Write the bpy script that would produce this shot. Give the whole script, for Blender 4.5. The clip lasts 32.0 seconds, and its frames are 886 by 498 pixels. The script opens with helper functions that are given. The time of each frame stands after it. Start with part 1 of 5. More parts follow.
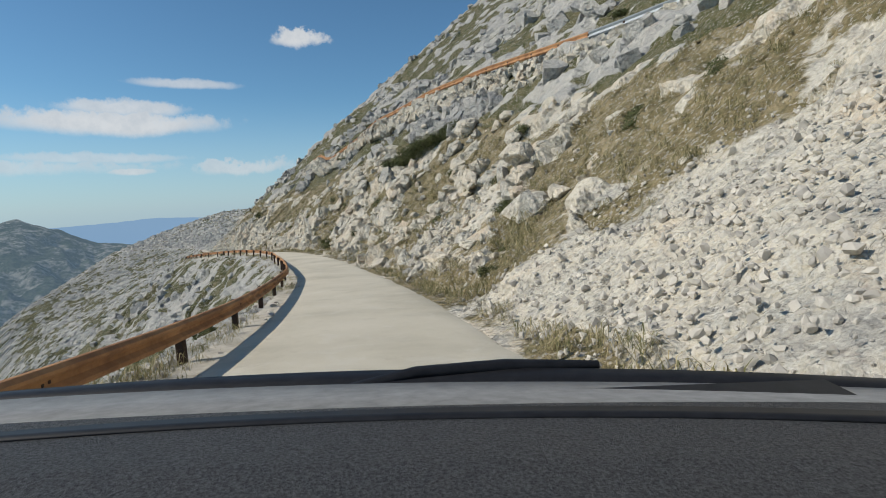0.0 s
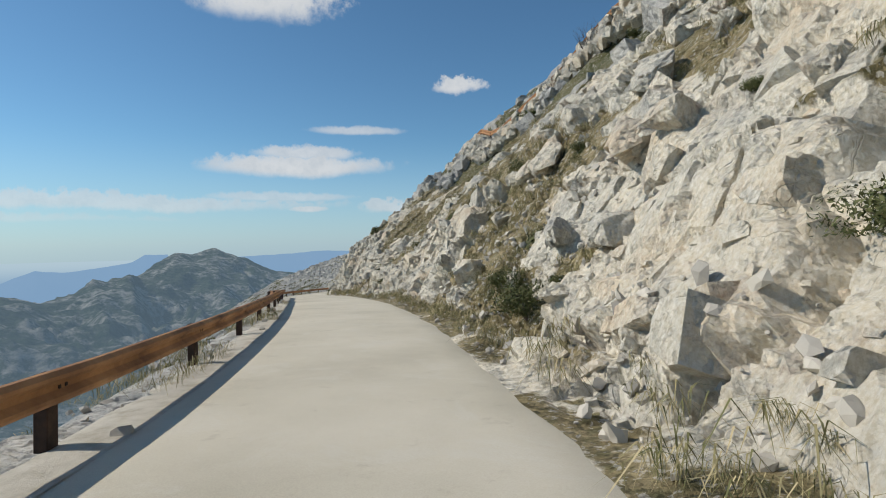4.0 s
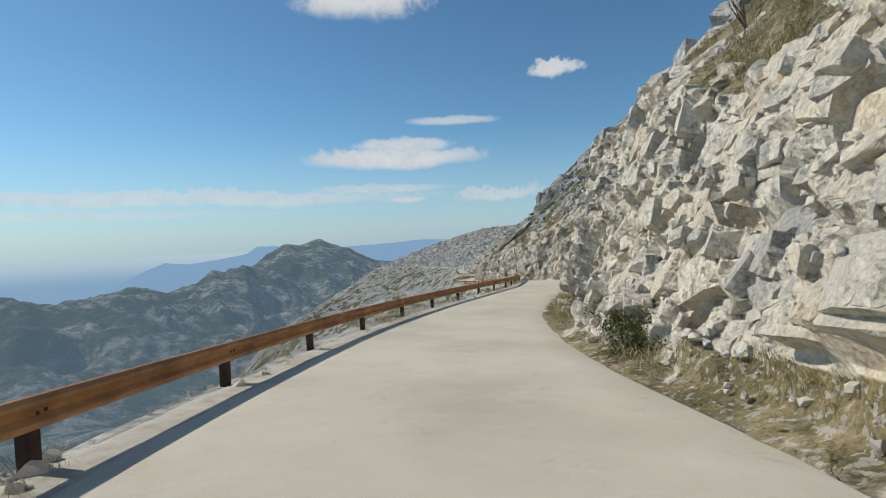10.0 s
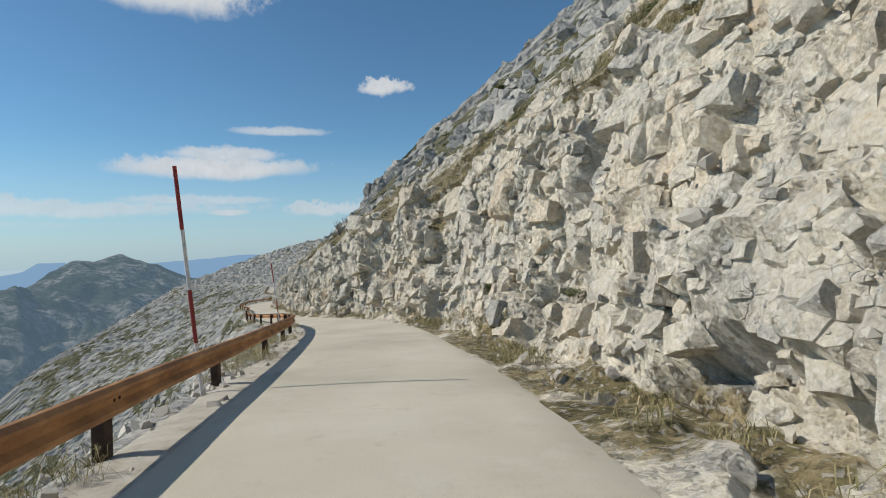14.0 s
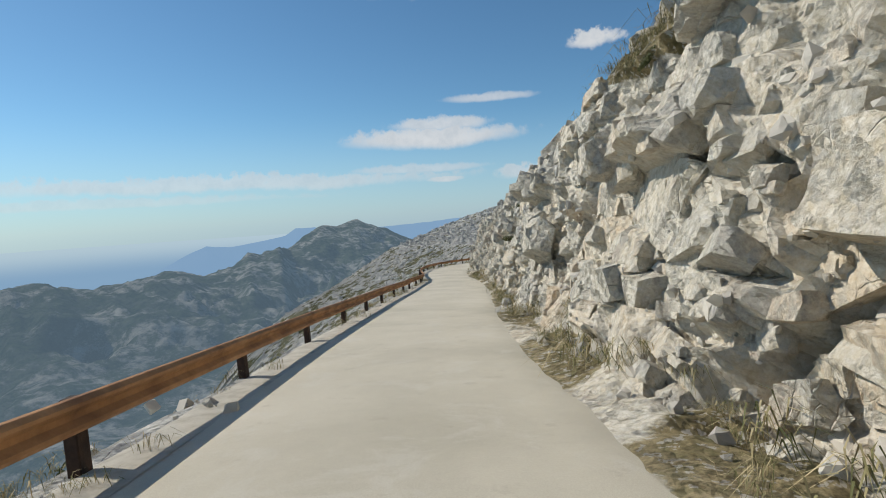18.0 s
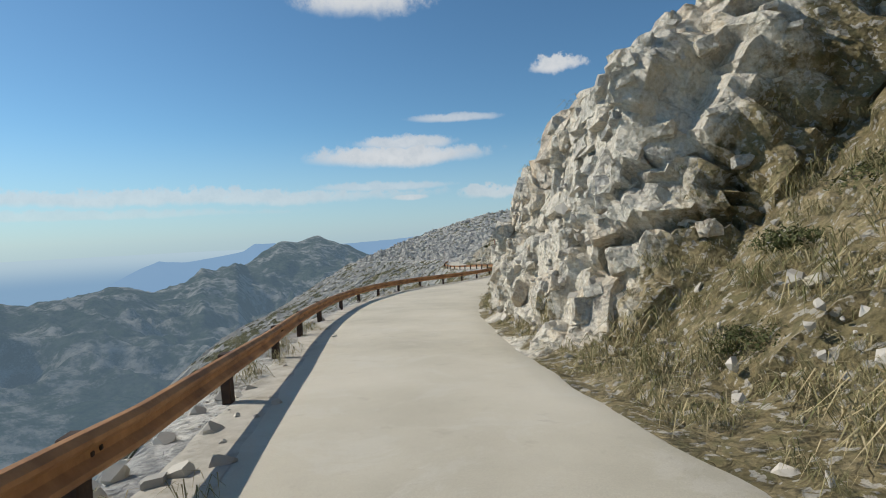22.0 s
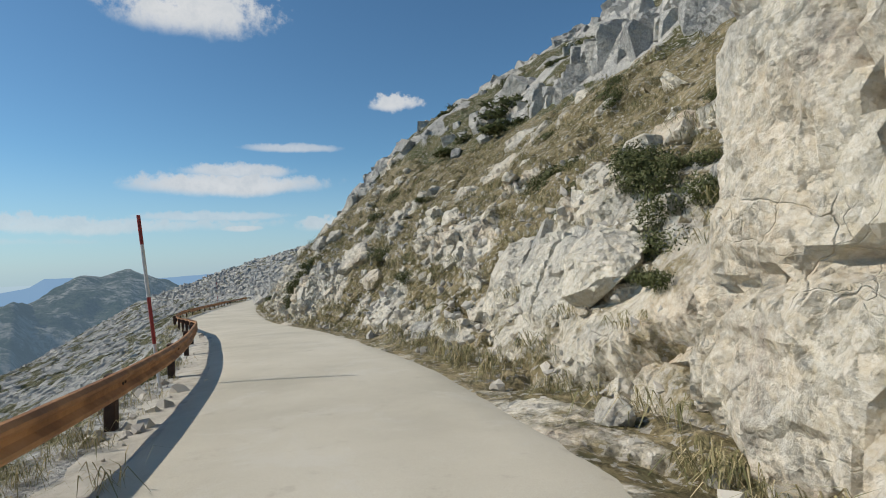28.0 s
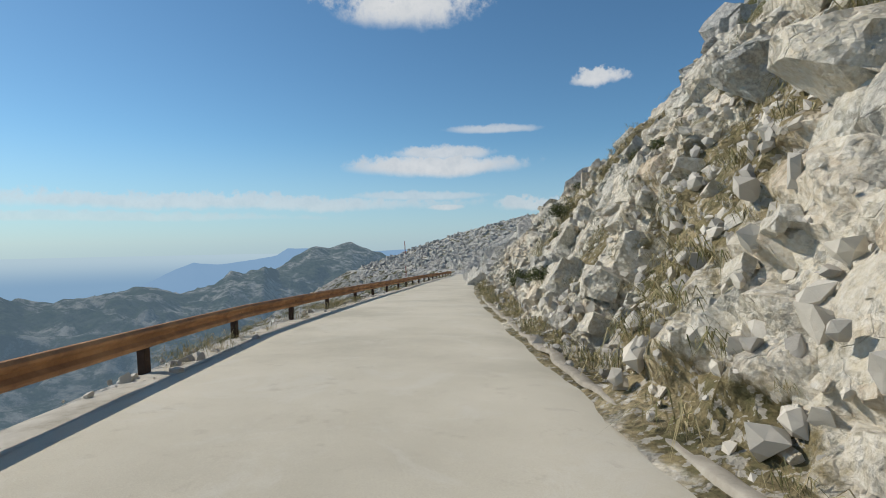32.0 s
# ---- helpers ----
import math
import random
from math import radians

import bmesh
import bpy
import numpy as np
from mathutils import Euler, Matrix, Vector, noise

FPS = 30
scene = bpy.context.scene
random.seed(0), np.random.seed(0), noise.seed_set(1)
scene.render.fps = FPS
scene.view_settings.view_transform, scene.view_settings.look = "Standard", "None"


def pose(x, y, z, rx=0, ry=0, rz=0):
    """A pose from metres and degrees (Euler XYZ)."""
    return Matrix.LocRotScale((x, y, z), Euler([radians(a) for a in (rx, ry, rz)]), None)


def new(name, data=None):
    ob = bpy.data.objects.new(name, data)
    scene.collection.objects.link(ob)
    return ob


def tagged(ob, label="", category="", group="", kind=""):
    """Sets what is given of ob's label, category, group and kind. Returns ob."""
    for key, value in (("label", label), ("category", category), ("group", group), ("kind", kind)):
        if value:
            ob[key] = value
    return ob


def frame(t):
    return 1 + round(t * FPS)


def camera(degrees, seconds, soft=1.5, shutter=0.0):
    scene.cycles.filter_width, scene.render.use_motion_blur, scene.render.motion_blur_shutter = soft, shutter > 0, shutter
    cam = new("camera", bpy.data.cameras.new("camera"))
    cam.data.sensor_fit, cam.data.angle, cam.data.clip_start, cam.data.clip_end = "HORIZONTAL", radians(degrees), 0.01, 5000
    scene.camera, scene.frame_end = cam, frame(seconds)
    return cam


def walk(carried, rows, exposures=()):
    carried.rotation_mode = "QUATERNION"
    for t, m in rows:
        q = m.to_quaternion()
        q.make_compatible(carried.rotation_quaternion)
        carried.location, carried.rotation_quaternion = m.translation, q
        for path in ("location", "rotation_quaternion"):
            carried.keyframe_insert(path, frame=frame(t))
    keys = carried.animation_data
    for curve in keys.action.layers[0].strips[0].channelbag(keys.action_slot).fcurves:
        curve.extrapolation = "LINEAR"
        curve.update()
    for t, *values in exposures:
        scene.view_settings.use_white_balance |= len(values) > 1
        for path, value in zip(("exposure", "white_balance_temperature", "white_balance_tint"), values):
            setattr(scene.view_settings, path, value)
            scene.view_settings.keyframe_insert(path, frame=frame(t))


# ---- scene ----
# camera and its drive
cam = camera(77.87, 32.0, soft=1.0)
PATH = [
    (0.0, pose(0.000, -0.000, 1.530, 84.59, 2.25, -0.00)),
    (0.5, pose(-0.530, 5.198, 0.990, 85.55, 2.17, 0.93)),
    (1.0, pose(-1.301, 10.451, 0.510, 86.99, 2.00, 2.97)),
    (1.5, pose(-2.330, 15.797, 0.096, 88.12, 1.19, 5.06)),
    (2.0, pose(-3.582, 21.217, -0.292, 88.57, 0.72, 7.21)),
    (2.5, pose(-5.008, 26.664, -0.676, 88.44, 0.79, 9.15)),
    (3.0, pose(-6.492, 32.114, -1.029, 88.46, 1.61, 11.15)),
    (3.5, pose(-8.267, 37.620, -1.322, 88.78, 1.37, 13.10)),
    (4.0, pose(-10.244, 43.155, -1.571, 89.11, 0.79, 15.54)),
    (4.5, pose(-12.382, 48.679, -1.815, 89.29, 0.32, 18.30)),
    (5.0, pose(-14.770, 54.137, -2.098, 89.15, 0.23, 21.18)),
    (5.5, pose(-17.424, 59.497, -2.424, 89.03, 0.39, 23.92)),
    (6.0, pose(-20.321, 64.747, -2.792, 88.93, 0.67, 26.37)),
    (6.5, pose(-23.425, 69.884, -3.201, 88.79, 0.92, 28.13)),
    (7.0, pose(-26.745, 74.880, -3.649, 88.77, 1.01, 28.81)),
    (7.5, pose(-30.062, 79.792, -4.135, 88.68, 0.93, 29.21)),
    (8.0, pose(-33.284, 84.651, -4.641, 88.64, 0.96, 29.38)),
    (8.5, pose(-36.419, 89.416, -5.150, 88.69, 0.71, 29.41)),
    (9.0, pose(-39.481, 94.099, -5.675, 88.71, 0.91, 29.58)),
    (9.5, pose(-42.451, 98.784, -6.219, 88.25, 1.88, 28.43)),
    (10.0, pose(-45.197, 103.560, -6.754, 88.11, 2.07, 25.60)),
    (10.5, pose(-47.628, 108.496, -7.265, 88.08, 1.87, 22.28)),
    (11.0, pose(-49.772, 113.615, -7.744, 88.03, 1.87, 18.81)),
    (11.5, pose(-51.527, 118.920, -8.158, 88.78, 2.29, 15.27)),
    (12.0, pose(-52.930, 124.395, -8.495, 89.67, 2.22, 11.83)),
    (12.5, pose(-53.994, 130.056, -8.791, 89.91, 1.97, 8.58)),
    (13.0, pose(-54.914, 135.796, -9.102, 89.54, 2.16, 7.16)),
    (13.5, pose(-55.866, 141.419, -9.426, 89.51, 2.00, 6.81)),
    (14.0, pose(-56.985, 147.027, -9.794, 89.12, 1.79, 8.07)),
    (14.5, pose(-58.274, 152.603, -10.206, 88.57, 1.59, 10.10)),
    (15.0, pose(-59.766, 158.121, -10.662, 88.05, 1.42, 12.37)),
    (15.5, pose(-61.488, 163.555, -11.159, 87.89, 1.33, 14.83)),
    (16.0, pose(-63.486, 168.860, -11.710, 87.35, 1.34, 17.99)),
    (16.5, pose(-65.835, 173.925, -12.296, 86.58, 2.25, 21.93)),
    (17.0, pose(-68.558, 178.801, -12.905, 86.31, 2.72, 26.10)),
    (17.5, pose(-71.644, 183.504, -13.513, 86.15, 3.07, 28.95)),
    (18.0, pose(-74.745, 188.200, -14.126, 86.10, 3.34, 29.70)),
    (18.5, pose(-77.736, 192.934, -14.731, 86.10, 3.15, 29.69)),
    (19.0, pose(-80.554, 197.687, -15.276, 86.38, 3.05, 29.21)),
    (19.5, pose(-83.307, 202.441, -15.787, 86.90, 2.80, 28.11)),
    (20.0, pose(-85.848, 207.177, -16.272, 87.17, 2.76, 27.13)),
    (20.5, pose(-88.343, 211.949, -16.757, 87.49, 2.65, 26.31)),
    (21.0, pose(-90.917, 216.766, -17.248, 87.69, 2.82, 25.87)),
    (21.5, pose(-93.591, 221.509, -17.715, 87.79, 2.72, 25.81)),
    (22.0, pose(-96.366, 226.148, -18.163, 87.84, 2.39, 25.92)),
    (22.5, pose(-99.087, 230.644, -18.604, 87.88, 2.94, 26.22)),
    (23.0, pose(-101.613, 235.022, -19.001, 87.89, 2.79, 26.26)),
    (23.5, pose(-103.847, 239.343, -19.327, 89.07, 2.00, 24.44)),
    (24.0, pose(-105.797, 243.698, -19.621, 89.57, 1.10, 20.69)),
    (24.5, pose(-107.446, 248.105, -19.905, 89.52, 0.96, 16.65)),
    (25.0, pose(-108.800, 252.583, -20.161, 89.60, 0.90, 12.51)),
    (25.5, pose(-109.903, 257.163, -20.411, 89.32, 1.51, 8.20)),
    (26.0, pose(-110.783, 261.802, -20.651, 89.79, 1.54, 5.41)),
    (26.5, pose(-111.481, 266.474, -20.871, 90.12, 1.30, 3.51)),
    (27.0, pose(-112.073, 271.150, -21.068, 90.51, 1.11, 2.43)),
    (27.5, pose(-112.701, 275.795, -21.243, 91.38, 1.28, 3.18)),
    (28.0, pose(-113.716, 280.332, -21.426, 90.68, 2.12, 9.25)),
    (28.5, pose(-115.213, 284.752, -21.647, 89.59, 2.16, 15.73)),
    (29.0, pose(-117.229, 289.029, -21.896, 89.81, 2.05, 21.27)),
    (29.5, pose(-119.597, 293.222, -22.156, 89.68, 1.01, 25.53)),
    (30.0, pose(-122.181, 297.365, -22.455, 89.04, 0.00, 28.24)),
    (30.5, pose(-124.909, 301.466, -22.794, 88.81, -0.31, 29.41)),
    (31.0, pose(-127.620, 305.528, -23.142, 88.83, -0.02, 29.88)),
    (31.5, pose(-130.246, 309.498, -23.475, 88.90, 0.11, 29.91)),
    (32.0, pose(-132.622, 313.416, -23.803, 89.02, 0.62, 29.59)),
]
walk(cam, PATH)

# ---- sky, sun and exposure ----
SUN_AZ, SUN_EL = 98.0, 38.0          # degrees to the left of +y, degrees up
sun_way = Vector((-math.sin(radians(SUN_AZ)) * math.cos(radians(SUN_EL)),
                  math.cos(radians(SUN_AZ)) * math.cos(radians(SUN_EL)), math.sin(radians(SUN_EL))))
sun = new("sun", bpy.data.lights.new("sun", "SUN"))
sun.data.energy, sun.data.angle, sun.data.color = 5.0, radians(0.53), (1.0, 0.935, 0.835)
sun.rotation_euler = sun_way.to_track_quat("Z", "Y").to_euler()
scene.view_settings.exposure = -0.40

world = bpy.data.worlds.new("sky")
scene.world = world
world.use_nodes = True
wt = world.node_tree
wt.nodes.clear()


def calc(tree, op, a, b=None, c=None):
    n = tree.nodes.new("ShaderNodeMath")
    n.operation = op
    for i, v in enumerate((a, b, c)):
        if v is None:
            continue
        if isinstance(v, (int, float)):
            n.inputs[i].default_value = v
        else:
            tree.links.new(v, n.inputs[i])
    return n.outputs[0]


def smooth(tree, v, lo, hi, to_lo=0.0, to_hi=1.0):
    n = tree.nodes.new("ShaderNodeMapRange")
    n.interpolation_type = "SMOOTHSTEP"
    tree.links.new(v, n.inputs["Value"])
    for key, x in (("From Min", lo), ("From Max", hi), ("To Min", to_lo), ("To Max", to_hi)):
        n.inputs[key].default_value = x
    return n.outputs["Result"]


def mix(tree, fac, a, b, blend="MIX"):
    n = tree.nodes.new("ShaderNodeMix")
    n.data_type, n.blend_type = "RGBA", blend
    for slot, v in ((0, fac), (6, a), (7, b)):
        if isinstance(v, (int, float)):
            n.inputs[slot].default_value = v
        elif isinstance(v, tuple):
            n.inputs[slot].default_value = (*v, 1.0)
        else:
            tree.links.new(v, n.inputs[slot])
    return n.outputs[2]


def noise_tex(tree, vec, scale, detail=4.0, rough=0.55, distort=0.0):
    n = tree.nodes.new("ShaderNodeTexNoise")
    n.inputs["Scale"].default_value, n.inputs["Detail"].default_value = scale, detail
    n.inputs["Roughness"].default_value, n.inputs["Distortion"].default_value = rough, distort
    if vec is not None:
        tree.links.new(vec, n.inputs["Vector"])
    return n.outputs["Fac"]


sky = wt.nodes.new("ShaderNodeTexSky")
sky.sky_type, sky.sun_disc = "NISHITA", False
sky.sun_elevation, sky.sun_rotation = radians(SUN_EL), radians(-SUN_AZ)
sky.altitude, sky.air_density, sky.dust_density, sky.ozone_density = 1300, 1.0, 0.6, 1.6
tc = wt.nodes.new("ShaderNodeTexCoord")
sep = wt.nodes.new("ShaderNodeSeparateXYZ")
wt.links.new(tc.outputs["Generated"], sep.inputs[0])
az = calc(wt, "MULTIPLY", calc(wt, "ARCTAN2", calc(wt, "MULTIPLY", sep.outputs[0], -1.0), sep.outputs[1]), 57.2958)
el = calc(wt, "MULTIPLY", calc(wt, "ARCSINE", sep.outputs[2]), 57.2958)
warp = calc(wt, "SUBTRACT", noise_tex(wt, tc.outputs["Generated"], 9.0, 6.0, 0.62), 0.5)
fine = calc(wt, "SUBTRACT", noise_tex(wt, tc.outputs["Generated"], 42.0, 6.0, 0.65), 0.5)
# clouds: azimuth, elevation, half width, half height, raggedness, density
CLOUDS = [(30.5, 7.7, 10.6, 1.25, 0.9, 0.9), (29.5, 9.0, 6.0, 0.8, 0.8, 0.8), (13.3, 15.6, 3.1, 0.95, 1.3, 0.95), (33.0, 23.0, 8.5, 2.5, 1.5, 1.0),
          (24.5, 11.3, 5.2, 0.5, 0.6, 0.65), (52.0, 3.9, 27.0, 0.9, 1.2, 0.55), (32.0, 4.6, 8.0, 0.5, 0.8, 0.5),
          (19.5, 3.6, 5.5, 0.8, 1.5, 0.6), (29.5, 3.4, 2.2, 0.35, 0.8, 0.7), (64.0, 2.4, 22.0, 0.5, 1.0, 0.35), (150.0, 16.0, 16.0, 4.0, 2.0, 0.8),
          (-60.0, 20.0, 14.0, 4.0, 2.0, 0.8), (-140.0, 26.0, 18.0, 5.0, 2.0, 0.8)]
cover = None
for a0, e0, hw, hh, rag, dens in CLOUDS:
    u = calc(wt, "DIVIDE", calc(wt, "ADD", calc(wt, "SUBTRACT", az, a0), calc(wt, "MULTIPLY", warp, 7.0 * rag)), hw)
    v = calc(wt, "DIVIDE", calc(wt, "ADD", calc(wt, "SUBTRACT", el, e0), calc(wt, "MULTIPLY", calc(wt, "ADD", fine, warp), 1.6 * rag * min(1.0, hh))), hh)
    q = calc(wt, "ADD", calc(wt, "MULTIPLY", u, u), calc(wt, "MULTIPLY", v, v))
    q = calc(wt, "ADD", q, calc(wt, "MULTIPLY", fine, 1.5 * rag))
    m = smooth(wt, q, 0.15, 1.15, dens, 0.0)
    cover = m if cover is None else calc(wt, "MAXIMUM", cover, m)
SKY = 0.114
haze = smooth(wt, el, -2.0, 11.0, 0.62, 0.0)
sky_col = mix(wt, haze, mix(wt, 1.0, sky.outputs[0], (0.73, 1.06, 1.17), "MULTIPLY"), (4.6, 6.0, 7.8))
cloud_col = mix(wt, smooth(wt, fine, -0.25, 0.25), (6.6, 7.0, 7.4), (8.2, 8.3, 8.4))
sky_col = mix(wt, cover, sky_col, cloud_col)
bg = wt.nodes.new("ShaderNodeBackground")
bg.inputs["Strength"].default_value = SKY
wt.links.new(sky_col, bg.inputs["Color"])
wout = wt.nodes.new("ShaderNodeOutputWorld")
wt.links.new(bg.outputs[0], wout.inputs["Surface"])

# ---- materials ----


def material(name):
    m = bpy.data.materials.new(name)
    m.use_nodes = True
    t = m.node_tree
    bsdf = t.nodes["Principled BSDF"]
    pos = t.nodes.new("ShaderNodeNewGeometry").outputs["Position"]
    return m, t, bsdf, pos


def ramp(t, fac, stops):
    n = t.nodes.new("ShaderNodeValToRGB")
    while len(n.color_ramp.elements) < len(stops):
        n.color_ramp.elements.new(0.5)
    for e, (p, c) in zip(n.color_ramp.elements, stops):
        e.position, e.color = p, (*c, 1.0)
    t.links.new(fac, n.inputs[0])
    return n.outputs[0]


def bump(t, bsdf, height, strength, distance):
    n = t.nodes.new("ShaderNodeBump")
    n.inputs["Strength"].default_value, n.inputs["Distance"].default_value = strength, distance
    t.links.new(height, n.inputs["Height"])
    t.links.new(n.outputs[0], bsdf.inputs["Normal"])


def stretch(t, pos, scale, turn=(0, 0, 0)):
    n = t.nodes.new("ShaderNodeMapping")
    n.inputs["Scale"].default_value = scale
    n.inputs["Rotation"].default_value = turn
    t.links.new(pos, n.inputs[0])
    return n.outputs[0]


def rock_colour(t, pos, weathered, tone):
    big = calc(t, "ADD", calc(t, "MULTIPLY", noise_tex(t, pos, 0.35, 7.0, 0.66), 0.75), calc(t, "MULTIPLY", tone, 0.25))
    if weathered:
        col = ramp(t, big, [(0.3, (0.34, 0.34, 0.33)), (0.5, (0.54, 0.525, 0.485)), (0.7, (0.66, 0.625, 0.55))])
    else:
        col = ramp(t, big, [(0.30, (0.42, 0.41, 0.38)), (0.42, (0.65, 0.61, 0.52)), (0.56, (0.73, 0.665, 0.545)), (0.70, (0.69, 0.575, 0.43))])
    stain = smooth(t, noise_tex(t, stretch(t, pos, (1.3, 1.3, 0.5)), 0.9, 9.0, 0.72), 0.49, 0.62)
    col = mix(t, calc(t, "MULTIPLY", stain, 0.38), col, (0.33, 0.325, 0.315))
    rust = smooth(t, noise_tex(t, pos, 0.7, 7.0, 0.68, 0.8), 0.56, 0.70)
    col = mix(t, calc(t, "MULTIPLY", rust, 0.25 if weathered else 0.28), col, (0.45, 0.325, 0.225))
    lichen = smooth(t, noise_tex(t, pos, 5.0, 9.0, 0.74), 0.56, 0.65)
    col = mix(t, calc(t, "MULTIPLY", lichen, 0.42 if weathered else 0.26), col, (0.16, 0.165, 0.16))
    grain = noise_tex(t, pos, 14.0, 9.0, 0.75)
    return mix(t, 0.68, col, ramp(t, grain, [(0.32, (0.24, 0.24, 0.24)), (0.62, (0.68, 0.67, 0.65))]), "OVERLAY"), grain


def facets(t, pos, scale, slope):
    """Height in metres of planar broken facets, each tilted its own way."""
    v = t.nodes.new("ShaderNodeTexVoronoi")
    v.inputs["Scale"].default_value = scale
    t.links.new(pos, v.inputs["Vector"])
    off = t.nodes.new("ShaderNodeVectorMath")
    off.operation = "SUBTRACT"
    t.links.new(pos, off.inputs[0])
    t.links.new(v.outputs["Position"], off.inputs[1])
    way = t.nodes.new("ShaderNodeVectorMath")
    way.operation = "SUBTRACT"
    t.links.new(v.outputs["Color"], way.inputs[0])
    way.inputs[1].default_value = (0.5, 0.5, 0.5)
    dot = t.nodes.new("ShaderNodeVectorMath")
    dot.operation = "DOT_PRODUCT"
    t.links.new(off.outputs[0], dot.inputs[0])
    t.links.new(way.outputs[0], dot.inputs[1])
    return calc(t, "MULTIPLY", dot.outputs["Value"], slope)


def make_rock(name, ground, weathered=False):
    m, t, bsdf, pos = material(name)
    if ground:
        tone = t.nodes.new("ShaderNodeAttribute")
        tone.attribute_name = "tone"
        tone = tone.outputs["Fac"]
    else:
        tone = t.nodes.new("ShaderNodeNewGeometry").outputs["Random Per Island"]
    col, grain = rock_colour(t, pos, weathered, tone)
    if ground:
        att = t.nodes.new("ShaderNodeAttribute")
        att.attribute_name = "veg"
        n1 = noise_tex(t, pos, 1.7, 6.0, 0.7)
        veg = smooth(t, calc(t, "ADD", att.outputs["Fac"], calc(t, "MULTIPLY", calc(t, "SUBTRACT", n1, 0.5), 0.9)), 0.42, 0.62)
        dull = [(0.3, (0.06, 0.07, 0.03)), (0.46, (0.11, 0.115, 0.05)), (0.6, (0.19, 0.17, 0.09)), (0.8, (0.28, 0.235, 0.14))]
        soil = ramp(t, noise_tex(t, pos, 0.8, 6.0, 0.7), dull if weathered else [(0.3, (0.14, 0.125, 0.065)), (0.46, (0.27, 0.225, 0.13)), (0.6, (0.40, 0.335, 0.215)), (0.8, (0.54, 0.47, 0.35))])
        soil = mix(t, 0.5, soil, ramp(t, noise_tex(t, pos, 22.0, 5.0, 0.75), [(0.3, (0.08, 0.08, 0.05)), (0.7, (0.7, 0.65, 0.5))]), "OVERLAY")
        tufts = smooth(t, noise_tex(t, pos, 4.5, 4.0, 0.6), 0.5, 0.62)
        soil = mix(t, calc(t, "MULTIPLY", tufts, 0.5), soil, (0.115, 0.115, 0.05))
        stones = smooth(t, noise_tex(t, pos, 8.0, 3.0, 0.6, 0.3), 0.56, 0.60)
        soil = mix(t, calc(t, "MULTIPLY", stones, 0.75), soil, (0.52, 0.485, 0.42))
        col = mix(t, veg, col, soil)
    t.links.new(col, bsdf.inputs["Base Color"])
    bsdf.inputs["Roughness"].default_value = 0.9
    bsdf.inputs["Specular IOR Level"].default_value = 0.2
    shake = t.nodes.new("ShaderNodeTexNoise")
    shake.inputs["Scale"].default_value, shake.inputs["Detail"].default_value = 4.0, 5.0
    t.links.new(pos, shake.inputs["Vector"])
    bent = t.nodes.new("ShaderNodeVectorMath")
    bent.operation = "MULTIPLY_ADD"
    t.links.new(shake.outputs["Color"], bent.inputs[0])
    bent.inputs[1].default_value = (0.16, 0.16, 0.16)
    t.links.new(pos, bent.inputs[2])
    gaps = None
    here = smooth(t, noise_tex(t, pos, 0.9, 3.0, 0.6), 0.5, 0.62)
    for scale, wide, deep in ((0.8, 0.010, 0.05), (2.1, 0.014, 0.03)):
        v = t.nodes.new("ShaderNodeTexVoronoi")
        v.feature = "DISTANCE_TO_EDGE"
        v.inputs["Scale"].default_value = scale
        t.links.new(bent.outputs[0], v.inputs["Vector"])
        g = calc(t, "MULTIPLY", smooth(t, v.outputs["Distance"], 0.0, wide, -deep, 0.0), here)
        gaps = g if gaps is None else calc(t, "ADD", gaps, g)
    chips = calc(t, "ADD", calc(t, "ADD", gaps, facets(t, bent.outputs[0], 18.0, 1.5)), calc(t, "ADD", facets(t, bent.outputs[0], 2.6, 1.1), facets(t, bent.outputs[0], 7.5, 1.6)))
    pits = calc(t, "MULTIPLY", noise_tex(t, pos, 2.4, 11.0, 0.72), 0.15)
    ridges = calc(t, "MULTIPLY", calc(t, "ABSOLUTE", calc(t, "SUBTRACT", noise_tex(t, stretch(t, pos, (1.0, 1.0, 0.6), (0.3, 0.4, 0.2)), 1.3, 9.0, 0.66, 0.4), 0.5)), 0.16)
    bump(t, bsdf, calc(t, "ADD", chips, calc(t, "ADD", calc(t, "ADD", pits, ridges), calc(t, "MULTIPLY", grain, 0.025))), 0.85, 1.0)
    return m


ROCK = make_rock("limestone", False)
HILL = make_rock("limestone_hillside", True)
ROCK_GREY = make_rock("weathered_limestone", False, True)
HILL_GREY = make_rock("weathered_limestone_hillside", True, True)


def make_simple(name, stops, scale, rough, metal=0.0, bumps=0.0, fine_scale=60.0, island=False, vec_scale=None):
    m, t, bsdf, pos = material(name)
    vec = stretch(t, pos, vec_scale) if vec_scale else pos
    f = noise_tex(t, vec, scale, 7.0, 0.65)
    if island:
        f = calc(t, "ADD", calc(t, "MULTIPLY", f, 0.35), calc(t, "MULTIPLY", t.nodes.new("ShaderNodeNewGeometry").outputs["Random Per Island"], 0.65))
    t.links.new(ramp(t, f, stops), bsdf.inputs["Base Color"])
    bsdf.inputs["Roughness"].default_value, bsdf.inputs["Metallic"].default_value = rough, metal
    bsdf.inputs["Specular IOR Level"].default_value = 0.3
    if bumps:
        bump(t, bsdf, noise_tex(t, vec, fine_scale, 6.0, 0.7), bumps, 0.02)
    return m


